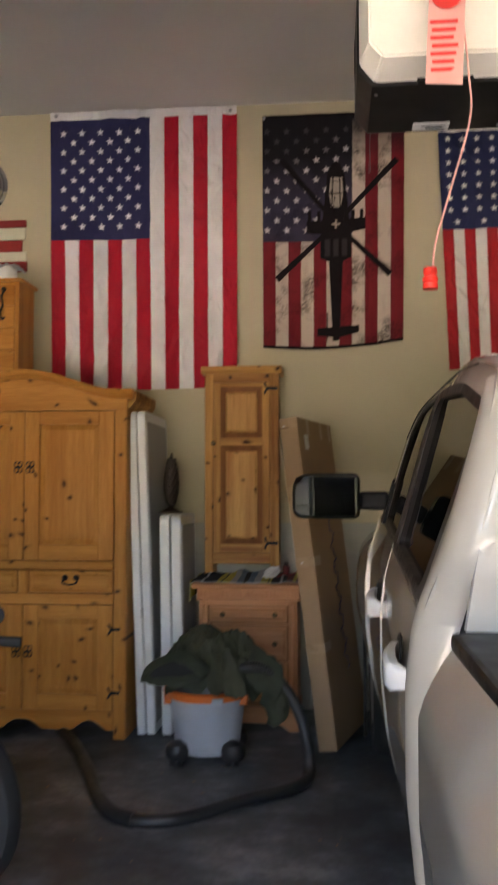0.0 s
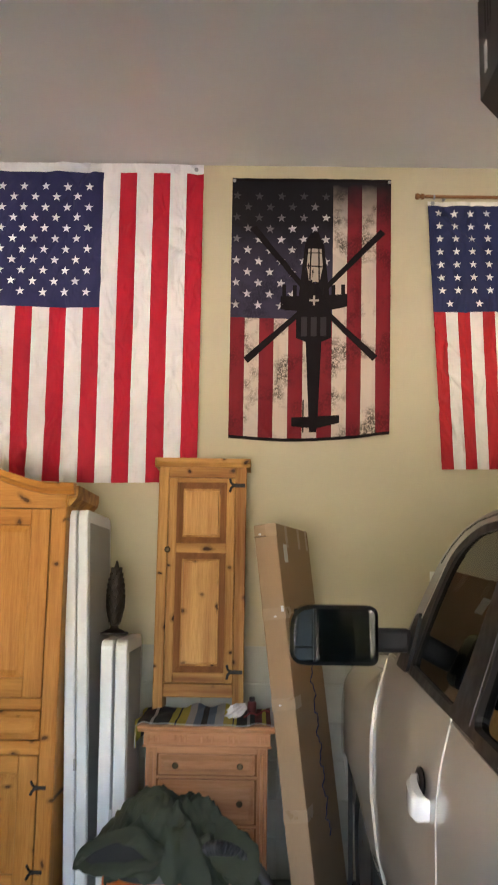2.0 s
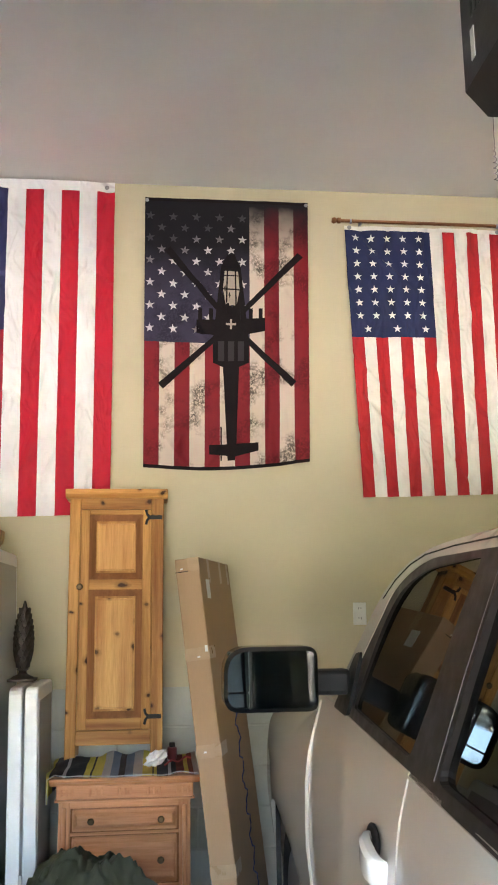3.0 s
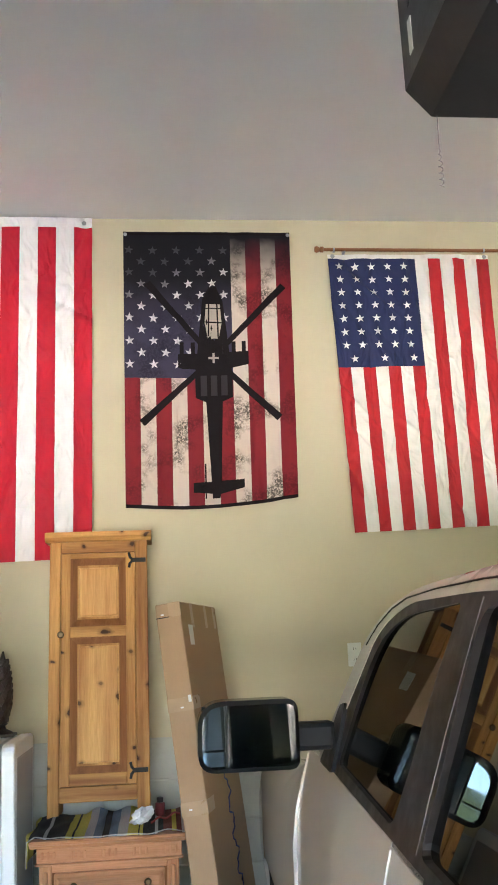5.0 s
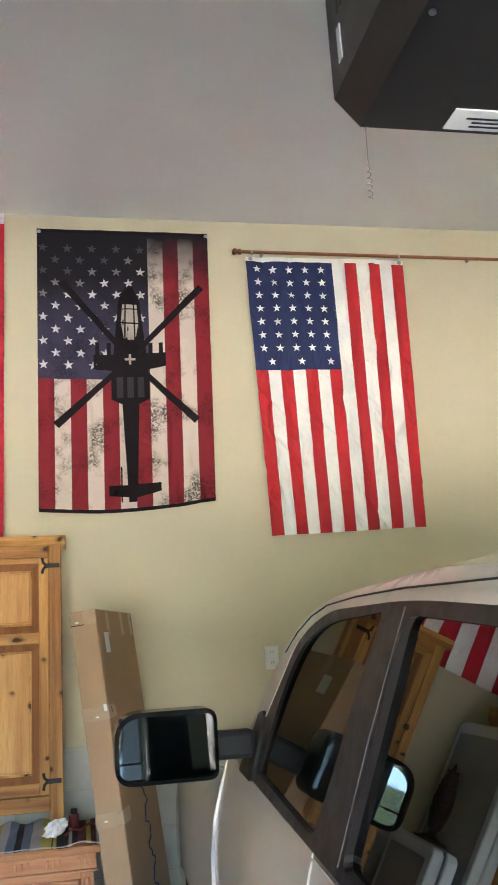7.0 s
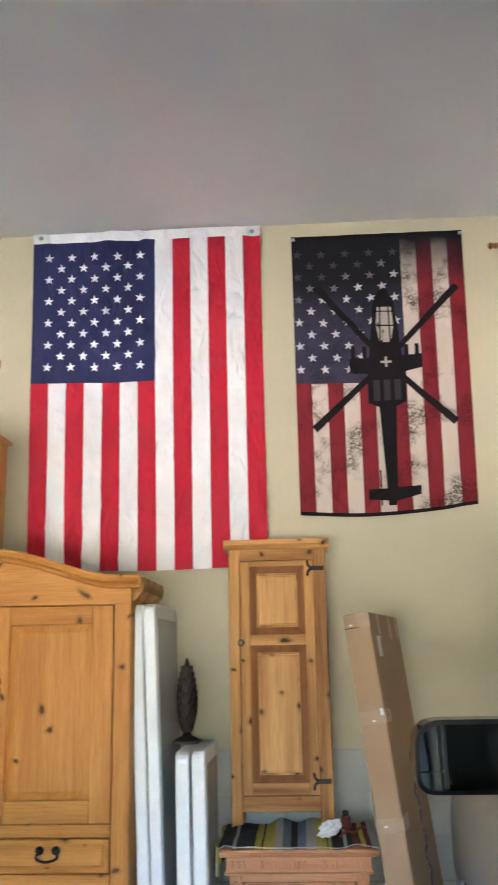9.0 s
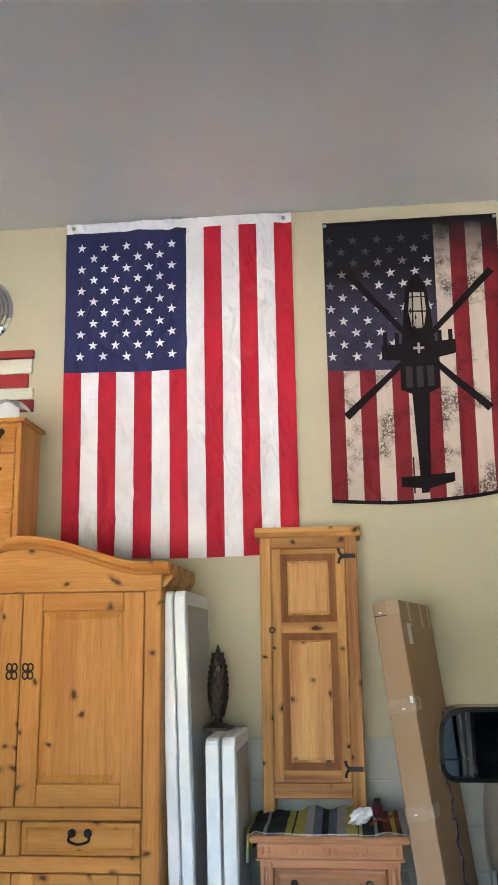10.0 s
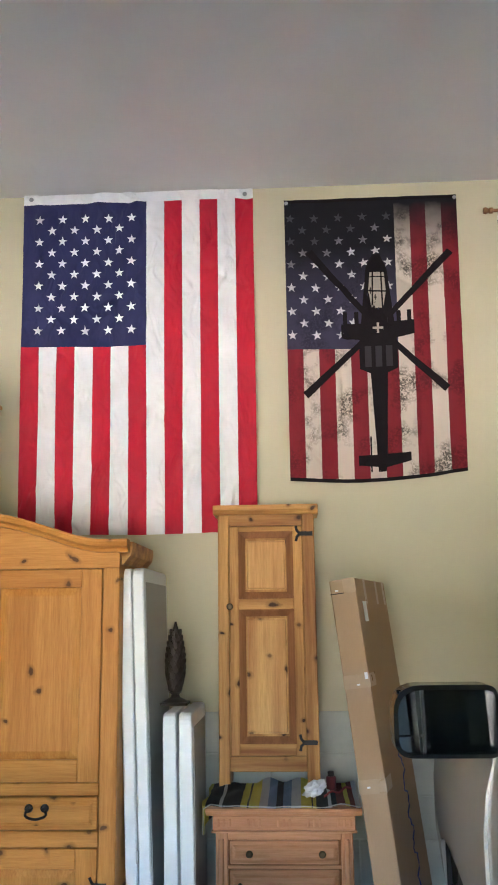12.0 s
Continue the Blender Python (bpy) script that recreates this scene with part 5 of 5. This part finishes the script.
            rings.append([body.verts.new((fx(sx - q.x + 0.004 + c), y + 0.8 * q.y, z - 0.004 + q.z + d)) for c, d in ring])
        for r0, r1 in zip(rings, rings[1:]):
            for k in range(8):
                body.faces.new((r0[k], r0[(k + 1) % 8], r1[(k + 1) % 8], r1[k]))
        body.faces.new(rings[0])
        body.faces.new(rings[-1])
        part("door_handle", body, M["handle"], door, "white strap pull handle", smooth=True)
    # towing mirror
    xa, xb = sorted((fx(0.585), fx(0.865)))
    shell = bmesh.new()
    outline = [(xa + 0.002, 1.245), (xb - 0.002, 1.245), (xb - 0.002, 1.430), (xa + 0.002, 1.430)]
    radii = [0.05, 0.03, 0.035, 0.075] if s == 0 else [0.03, 0.05, 0.075, 0.035]
    mid = Vector(((xa + xb) / 2, 1.338))
    rings = [[shell.verts.new((mid.x + (x - mid.x) * k, yy, mid.y + (z - mid.y) * k)) for x, z in round_loop(outline, radii, 6)] for yy, k in ((3.944, 0.9), (3.944, 0.995), (3.99, 1.0), (4.04, 0.95), (4.072, 0.80), (4.082, 0.5))]
    for r0, r1 in zip(rings, rings[1:]):
        for k in range(len(r0)):
            shell.faces.new((r0[k], r0[(k + 1) % len(r0)], r1[(k + 1) % len(r0)], r1[k]))
    shell.faces.new(rings[0])
    shell.faces.new(rings[-1])
    ms = part("mirror", shell, M["shell"], truck, "large black towing mirror", smooth=True)
    rim = bmesh.new()
    inner = [(xa + 0.013, 1.257), (xb - 0.013, 1.257), (xb - 0.013, 1.418), (xa + 0.013, 1.418)]
    outer = [(xa + 0.002, 1.245), (xb - 0.002, 1.245), (xb - 0.002, 1.430), (xa + 0.002, 1.430)]
    loops = [[rim.verts.new((x, yy, z)) for x, z in round_loop(pts, [max(0.02, q - rr) for q in radii], 6)] for pts, rr, yy in ((outer, 0.0, 3.965), (outer, 0.0, 3.880), (inner, 0.010, 3.868), (inner, 0.012, 3.945))]
    for r0, r1 in zip(loops, loops[1:]):
        for k in range(len(r0)):
            rim.faces.new((r0[k], r0[(k + 1) % len(r0)], r1[(k + 1) % len(r0)], r1[k]))
    part("bezel", rim, M["shell"], ms, "glossy black mirror rim", smooth=True)
    for x0_, x1_, z0_, z1_, nm in ((0.600, 0.663, 1.302, 1.416, "spotter_glass"), (0.600, 0.663, 1.259, 1.296, "spotter_glass"), (0.670, 0.850, 1.259, 1.416, "main_glass")):
        mid = fx((x0_ + x1_) / 2)
        swing = 22 if nm == "main_glass" else 11
        turn = Matrix.Translation((mid, 3.906, 1.34)) @ Matrix.Rotation(radians(swing if s == 0 else -swing), 4, "Z") @ Matrix.Rotation(radians(-4), 4, "X")
        hw = (x1_ - x0_) / 2
        part(nm, bx(-hw, hw, -0.0002, 0.0002, z0_ - 1.34, z1_ - 1.34, 0, turn), M["mirror" if nm == "main_glass" else "spotter"], ms)
    part("divider", bx(*sorted((fx(0.663), fx(0.670))), 3.890, 3.943, 1.258, 1.417, 0.001), M["trim"], ms)
    gx = sorted((fx(0.862), fx(0.985)))
    part("mirror_arm", bx(gx[0], gx[1], 3.985, 4.055, 1.278, 1.355, 0.014), M["trim"], ms)
    part("mirror_base", plate_with_holes(s, round_loop([(4.14, belt(4.1)), (3.99, 1.40), (3.925, 1.41), (3.945, belt(3.95))], 0.02), [], -0.008, 0.02), M["trim"], ms)
    # cargo bed side
    part("bed_side", skin(s, 0.36, 1.945, arch(1.25, 0.42, 0, 0), 1.072, lambda y, z: 0.055 * max(0, (z - 0.93) / 0.14) ** 1.5 - 0.012 * math.exp(-((y - 1.25) / 0.4) ** 2), nu=40, nv=20), M["paint"], truck, smooth=True)
    gx = sorted((fx(0.968), fx(1.09)))
    part("bed_rail", bx(gx[0], gx[1], 0.36, 1.945, 1.058, 1.092, 0.010), M["trim"], truck, "black plastic bed rail cap")
    gx = sorted((fx(1.075), fx(1.09)))
    part("bed_inner_wall", bx(gx[0], gx[1], 0.38, 1.94, 0.66, 1.056, 0.003), M["trim"], truck)
    gx = sorted((fx(1.06), fx(1.06 + 0.14)))
    part("tail_lamp", bx(gx[0] - 0.05, gx[1] - 0.05, 0.33, 0.372, 0.75, 1.03, 0.008), M["tag_red"], truck)
    for cy in (4.98, 1.25):
        wx = fx(0.945)
        sg = 1 if s == 0 else -1
        tyre = part("wheel", lathe([(0.20, 0.01 * sg), (0.235, 0.0), (0.33, 0.0), (0.362, 0.03 * sg), (0.368, 0.12 * sg), (0.362, 0.21 * sg), (0.33, 0.24 * sg), (0.2, 0.24 * sg)], (wx, cy, 0.368), 40, axis="x"), M["rubber"], truck, "black tyre", smooth=True)
        part("rim", lathe([(0.235, 0.004 * sg), (0.225, 0.05 * sg), (0.09, 0.035 * sg), (0.06, 0.01 * sg), (0.02, 0.008 * sg)], (wx, cy, 0.368), 32, axis="x"), M["steel"], tyre, "dull alloy rim", smooth=True)


def roof_at(u, v):
    y = 3.55 - 1.40 * v
    t = 2 * u - 1
    edge = float(np.interp(y, [2.14, 2.42, 2.95, 3.52, 3.6], [1.612, 1.678, 1.712, 1.696, 1.68]))
    x = XC + t * (XC - side_x(edge) - 0.004 - tuck(y, edge))
    return Vector((x, y, edge + 0.055 * (1 - abs(t) ** 2.6)))


part("roof", grid(roof_at, 36, 14, thick=0.02), M["paint"], truck, smooth=True)
part("windscreen", grid(lambda u, v: Vector((XC + (2 * u - 1) * (XC - 1.02 - 0.13 * v), 4.18 - 0.64 * v - 0.05 * (2 * u - 1) ** 2, 1.205 + 0.475 * v)), 16, 6, thick=0.005), M["glass_front"], truck, "windscreen glass", smooth=True)
part("hood", grid(lambda u, v: Vector((XC + (2 * u - 1) * 0.80, 4.24 + 1.42 * v, 1.215 - 0.07 * v - 0.10 * v ** 5 - 0.03 * (2 * u - 1) ** 4)), 20, 14, thick=0.015), M["paint"], truck, smooth=True)
part("cab_back", bx(1.02, 2 * XC - 1.02, 2.012, 2.046, 0.6, 1.06, 0), M["paint"], truck)
half_back = [(1.0, 1.09), (1.035, 1.30), (1.075, 1.45), (1.13, 1.57), (1.22, 1.63)]
part("cab_back_upper", prism(half_back + [(2 * XC - x, z) for x, z in reversed(half_back)], "y", 1.965, 1.994, 0), M["paint"], truck)
part("back_glass", bx(1.30, 2 * XC - 1.30, 1.958, 1.966, 1.22, 1.58, 0.002), M["glass_rear"], truck, "dark rear glass")
part("grille", bx(XC - 0.62, XC + 0.62, 5.66, 5.74, 0.72, 1.06, 0.02), M["trim"], truck)
part("front_bumper", bx(XC - 0.80, XC + 0.80, 5.64, 5.80, 0.42, 0.66, 0.04), M["chrome"], truck)
part("rear_bumper", bx(XC - 0.84, XC + 0.84, 0.20, 0.36, 0.48, 0.64, 0.03), M["chrome"], truck)
part("tailgate", bx(1.04, 2 * XC - 1.04, 0.34, 0.40, 0.62, 1.07, 0.012), M["paint"], truck)
part("bed_floor", bx(1.03, 2 * XC - 1.03, 0.38, 1.94, 0.62, 0.66, 0.003), M["trim"], truck)
part("underbody", bx(1.22, 2 * XC - 1.22, 0.5, 5.6, 0.30, 0.60, 0.02), M["trim"], truck)
part("cab_floor", bx(1.05, 2 * XC - 1.05, 2.05, 4.22, 0.42, 0.52, 0.01), M["seat"], truck)
part("dashboard", bx(1.02, 2 * XC - 1.02, 3.90, 4.20, 0.85, 1.20, 0.05), M["seat"], truck)
for xs in (1.12, 1.90):
    st = part("front_seat", bx(xs, xs + 0.54, 3.05, 3.60, 0.55, 0.82, 0.05), M["seat"], truck, "dark cloth seat")
    part("seat_back", bx(xs, xs + 0.54, 2.90, 3.06, 0.78, 1.36, 0.06), M["seat"], st)
    part("headrest", bx(xs + 0.13, xs + 0.41, 2.88, 2.99, 1.38, 1.54, 0.04), M["seat"], st)
rs = part("rear_seat", bx(1.10, 2 * XC - 1.10, 2.22, 2.66, 0.55, 0.82, 0.05), M["seat"], truck, "dark cloth bench")
part("seat_back", bx(1.10, 2 * XC - 1.10, 2.10, 2.24, 0.78, 1.34, 0.05), M["seat"], rs)
wheel_ring = [(1.40 + 0.18 * math.cos(k * 0.3307), 3.80 + 0.06 * math.sin(k * 0.3307), 1.10 + 0.18 * math.sin(k * 0.3307)) for k in range(20)]
part("steering_wheel", tube(wheel_ring, 0.015, 8), M["seat"], truck)


# ---- garage door opener ----
op = thing("garage_door_opener", (1.0, 2.2, 2.2), "black garage door opener with milky light cover under the ceiling", "garage door opener")
ox0, ox1 = 0.812, 1.19
poly = [(ox0 + 0.03, 2.200), (ox1 - 0.03, 2.200), (ox1, 2.235), (ox1, 2.40), (ox1 - 0.03, 2.43), (ox0 + 0.03, 2.43), (ox0, 2.40), (ox0, 2.235)]
part("housing", prism(poly, "y", 2.091, 2.335, 0.003), M["opener"], op)
lens = bmesh.new()
lp = [(ox0 + 0.035, 2.206), (ox1 - 0.035, 2.206), (ox1 - 0.004, 2.245), (ox1 - 0.004, 2.40), (ox0 + 0.004, 2.40), (ox0 + 0.004, 2.245)]
lq = [(ox0 + 0.048, 2.226), (ox1 - 0.048, 2.226), (ox1 - 0.022, 2.256), (ox1 - 0.022, 2.392), (ox0 + 0.022, 2.392), (ox0 + 0.022, 2.256)]
ra = [lens.verts.new((x, 2.092, z)) for x, z in lp]
rb_ = [lens.verts.new((x, 2.084, z)) for x, z in lp]
rc = [lens.verts.new((x, 2.015, z)) for x, z in lq]
for r0, r1 in ((ra, rb_), (rb_, rc)):
    for k in range(6):
        lens.faces.new((r0[k], r0[(k + 1) % 6], r1[(k + 1) % 6], r1[k]))
lens.faces.new(ra)
lens.faces.new(rc)
bmesh.ops.bevel(lens, geom=list(lens.edges), offset=0.004, segments=2, affect="EDGES")
part("light_cover", lens, M["lens"], op, "milky white light cover")
part("cover_notch", bx(0.935, 1.05, 2.078, 2.096, 2.200, 2.216, 0.002), M["opener"], op)
st = part("sticker", bx(0.945, 1.028, 2.283, 2.324, 2.1985, 2.2, 0), M["paper"], op, "white printed label")
for k, (a, b) in enumerate(((0.975, 1.018), (0.975, 1.012), (0.965, 1.02))):
    part("print_line", bx(a, b, 2.314 - 0.008 * k, 2.317 - 0.008 * k, 2.1978, 2.1986, 0), M["trim"], st)
for xx, yy in ((0.852, 2.13), (1.14, 2.12), (1.14, 2.31)):
    part("screw", lathe([(0.002, 0.0), (0.004, 0.0005), (0.004, 0.003)], (xx, yy, 2.197), 10), M["steel"], op)
part("side_label", bx(ox0 - 0.001, ox0, 2.288, 2.301, 2.262, 2.308, 0), M["grey_plastic"], op, "worn pale side label")
part("antenna_wire", tube([(0.848 + 0.0028 * (min(1, max(0, k - 30) / 20)) * math.cos(k * 1.05) - 0.00003 * k, 2.330 + 0.0028 * (min(1, max(0, k - 30) / 20)) * math.sin(k * 1.05), 2.202 - 0.0014 * k) for k in range(72)], 0.0006, 5), M["wire"], op, "thin dangling antenna wire")
for k in range(3):
    part("vent_slot", bx(ox0 - 0.0008, ox0 + 0.001, 2.262 + 0.014 * k, 2.267 + 0.014 * k, 2.325, 2.392, 0), M["trim"], op)
part("rail", bx(0.975, 1.015, WY0, 2.10, 2.432, 2.462, 0.002), M["steel"], op)
for xx in (ox0 + 0.03, ox1 - 0.05):
    part("hanger", bx(xx, xx + 0.025, 2.15, 2.153, 2.42, CEIL, 0), M["steel"], op)
part("trolley", bx(0.965, 1.025, 1.89, 1.97, 2.40, 2.47, 0.004), M["steel"], op)
cord = thing("release_cord", (0.95, 1.93, 1.73), "red emergency release cord with a plastic pull and warning tag", "release cord")
cl = smooth_line([(0.995, 1.93, 2.40), (1.005, 1.93, 2.27), (1.016, 1.93, 2.14), (1.017, 1.93, 2.054), (0.981, 1.93, 1.925), (0.950, 1.93, 1.82), (0.944, 1.93, 1.768)], 8)
part("string", tube(cl, 0.0022, 6), M["tag_pale"], cord)
part("pull", lathe([(0.006, 0.042), (0.0125, 0.040), (0.0135, 0.030), (0.0115, 0.028), (0.0115, 0.024), (0.0145, 0.022), (0.0145, 0.014), (0.012, 0.012), (0.0145, 0.009), (0.014, 0.0), (0.008, -0.001)], (0.939, 1.93, 1.730), 22), M["pull_red"], cord, "bright red grooved pull", smooth=True)
tag = part("warning_tag", grid(lambda u, v: Vector((0.938 + 0.008 * (1 - v) + 0.068 * u - 0.004 * v, 1.920 + 0.006 * math.sin(3 * v + u), 2.335 - 0.215 * v - 0.008 * u)), 6, 12, thick=0.0006), M["tag_pale"], cord, "pale printed warning tag")
part("tag_emblem", lathe([(0.001, 0), (0.029, -0.0006), (0.029, -0.0012), (0.001, -0.0014)], (0.975, 1.9165, 2.29), 24, axis="y"), M["tag_red"], tag, "red round emblem")
for k in range(7):
    part("print_line", bx(0.944 + 0.003 * (k % 2), 0.996 - 0.004 * (k % 3), 1.9185, 1.9192, 2.235 - 0.0155 * k, 2.242 - 0.0155 * k, 0), M["tag_red"], tag)

# ---- outlet, and the bike that stands beside the armoire ----
outlet = thing("wall_outlet", (1.448, 5.848, 1.453), "white duplex electrical outlet on the tan wall", "outlet")
part("cover_plate", bx(1.413, 1.483, 5.843, 5.85, 1.453, 1.568, 0.003), M["ivory"], outlet)
for zz in (1.485, 1.537):
    rc_ = part("receptacle", lathe([(0.017, -0.002), (0.0165, -0.0045), (0.004, -0.0048)], (1.448, 5.846, zz), 20, axis="y"), M["ivory"], outlet)
    for dx in (-0.006, 0.006):
        part("slot", bx(1.448 + dx - 0.0012, 1.448 + dx + 0.0012, 5.8405, 5.8412, zz - 0.003, zz + 0.007, 0), M["trim"], rc_)

bike = thing("motorbike", (-0.62, 3.25, 0), "black motorbike with a knobbly tyre, its unseen rear added to block light", "motorbike")
mw = Matrix.Translation((-0.545, 3.22, 0.30)) @ Matrix.Rotation(radians(-25), 4, "Z")
ty = lathe([(0.225, -0.035), (0.26, -0.045), (0.293, -0.03), (0.30, 0), (0.293, 0.03), (0.26, 0.045), (0.225, 0.035)], (0, 0, 0), 48, axis="y")
bmesh.ops.transform(ty, matrix=mw, verts=ty.verts)
fw = part("front_wheel", ty, M["rubber"], bike, "black tyre", smooth=True)
rm = lathe([(0.226, -0.02), (0.226, 0.02), (0.21, 0.018), (0.21, -0.018)], (0, 0, 0), 40, axis="y")
lathe([(0.03, -0.05), (0.03, 0.05), (0.01, 0.05), (0.01, -0.05)], (0, 0, 0), 16, rm, "y")
for k in range(18):
    a = k * 6.2832 / 18
    tube([(0.028 * math.cos(a), 0.03 * (-1) ** k, 0.028 * math.sin(a)), (0.212 * math.cos(a + 0.2), 0, 0.212 * math.sin(a + 0.2))], 0.002, 5, rm)
bmesh.ops.transform(rm, matrix=mw, verts=rm.verts)
part("rim", rm, M["iron"], fw)
for dy in (-0.09, 0.09):
    fk = tube([(0, dy, 0), (-0.06, dy, 0.35), (-0.10, dy, 0.62)], 0.022, 12)
    bmesh.ops.transform(fk, matrix=mw, verts=fk.verts)
    part("fork_leg", fk, M["iron"], bike)
part("handlebar", tube(smooth_line([(-0.74, 3.0, 0.835), (-0.76, 3.15, 0.815), (-0.76, 3.28, 0.795), (-0.66, 3.42, 0.815), (-0.50, 3.455, 0.805)], 6), 0.013, 10), M["iron"], bike)
part("grip", tube([(-0.54, 3.45, 0.807), (-0.48, 3.463, 0.803), (-0.405, 3.475, 0.798)], 0.020, 14), M["rubber"], bike, "black rubber grip")
part("mirror_stalk", tube([(-0.56, 3.44, 0.815), (-0.55, 3.42, 0.87), (-0.50, 3.42, 0.895)], 0.008, 8), M["iron"], bike)
part("mirror_head", lathe([(0.004, 0.02), (0.03, 0.015), (0.038, 0.0), (0.03, -0.006), (0.004, -0.007)], (-0.485, 3.42, 0.905), 20, axis="y"), M["rubber"], bike, smooth=True)


def unseen_bike_part(name, bm, material, label="", smooth=False):
    bmesh.ops.transform(bm, matrix=mw, verts=bm.verts)
    return part(name, bm, material, bike, label, smooth)


# unseen rest of the bike, added to block light low on the armoire
tank = lathe([(0.02, 0.20), (0.10, 0.16), (0.135, 0.02), (0.12, -0.14), (0.06, -0.24), (0.02, -0.26)], (-0.36, 0, 0.50), 24, axis="x")
unseen_bike_part("fuel_tank", tank, M["shell"], "glossy black tank", True)
unseen_bike_part("seat", bx(-1.22, -0.58, -0.11, 0.11, 0.46, 0.54, 0.035), M["rubber"], "black vinyl seat", True)
unseen_bike_part("rear_fender", bx(-1.62, -1.18, -0.08, 0.08, 0.38, 0.43, 0.02), M["shell"])
unseen_bike_part("engine", bx(-0.78, -0.36, -0.15, 0.15, -0.08, 0.26, 0.04), M["iron"], "dark engine block")
for zz in (0.10, 0.14, 0.18, 0.22):
    unseen_bike_part("cooling_fin", bx(-0.72, -0.42, -0.165, 0.165, zz, zz + 0.012, 0.002), M["iron"])
for dy in (-0.10, 0.10):
    unseen_bike_part("frame_tube", tube(smooth_line([(-0.12, dy * 0.4, 0.56), (-0.30, dy, 0.30), (-0.42, dy, -0.10), (-0.80, dy, -0.11), (-1.28, dy, 0.0)], 6), 0.016, 8), M["iron"])
rear = lathe([(0.215, -0.05), (0.26, -0.06), (0.293, -0.04), (0.30, 0), (0.293, 0.04), (0.26, 0.06), (0.215, 0.05)], (-1.30, 0, 0), 40, axis="y")
rw = unseen_bike_part("rear_wheel", rear, M["rubber"], "black tyre", True)
rr_ = lathe([(0.216, -0.03), (0.21, 0.03), (0.03, 0.05), (0.03, -0.05)], (-1.30, 0, 0), 32, axis="y")
bmesh.ops.transform(rr_, matrix=mw, verts=rr_.verts)
part("rim", rr_, M["iron"], rw)
unseen_bike_part("exhaust", tube([(-0.5, -0.18, -0.05), (-0.9, -0.19, -0.06), (-1.4, -0.19, 0.02)], 0.04, 14), M["steel"], "dull steel exhaust pipe")

bits = bmesh.new()
rnd = random.Random(5)
for _ in range(46):
    px, py, r = rnd.uniform(-0.9, 0.8), rnd.uniform(2.9, 4.75), rnd.uniform(0.003, 0.010)
    a0 = rnd.uniform(0, 6.28)
    prism([(px + r * rnd.uniform(0.4, 1.2) * math.cos(a0 + k * 1.2566), py + r * rnd.uniform(0.4, 1.2) * math.sin(a0 + k * 1.2566)) for k in range(5)], "z", 0.0, 0.0015, 0, bits)
tagged(part("floor_debris", bits, M["card"], None), "dry leaf crumbs and grit scattered on the concrete", "debris", "", "stuff")
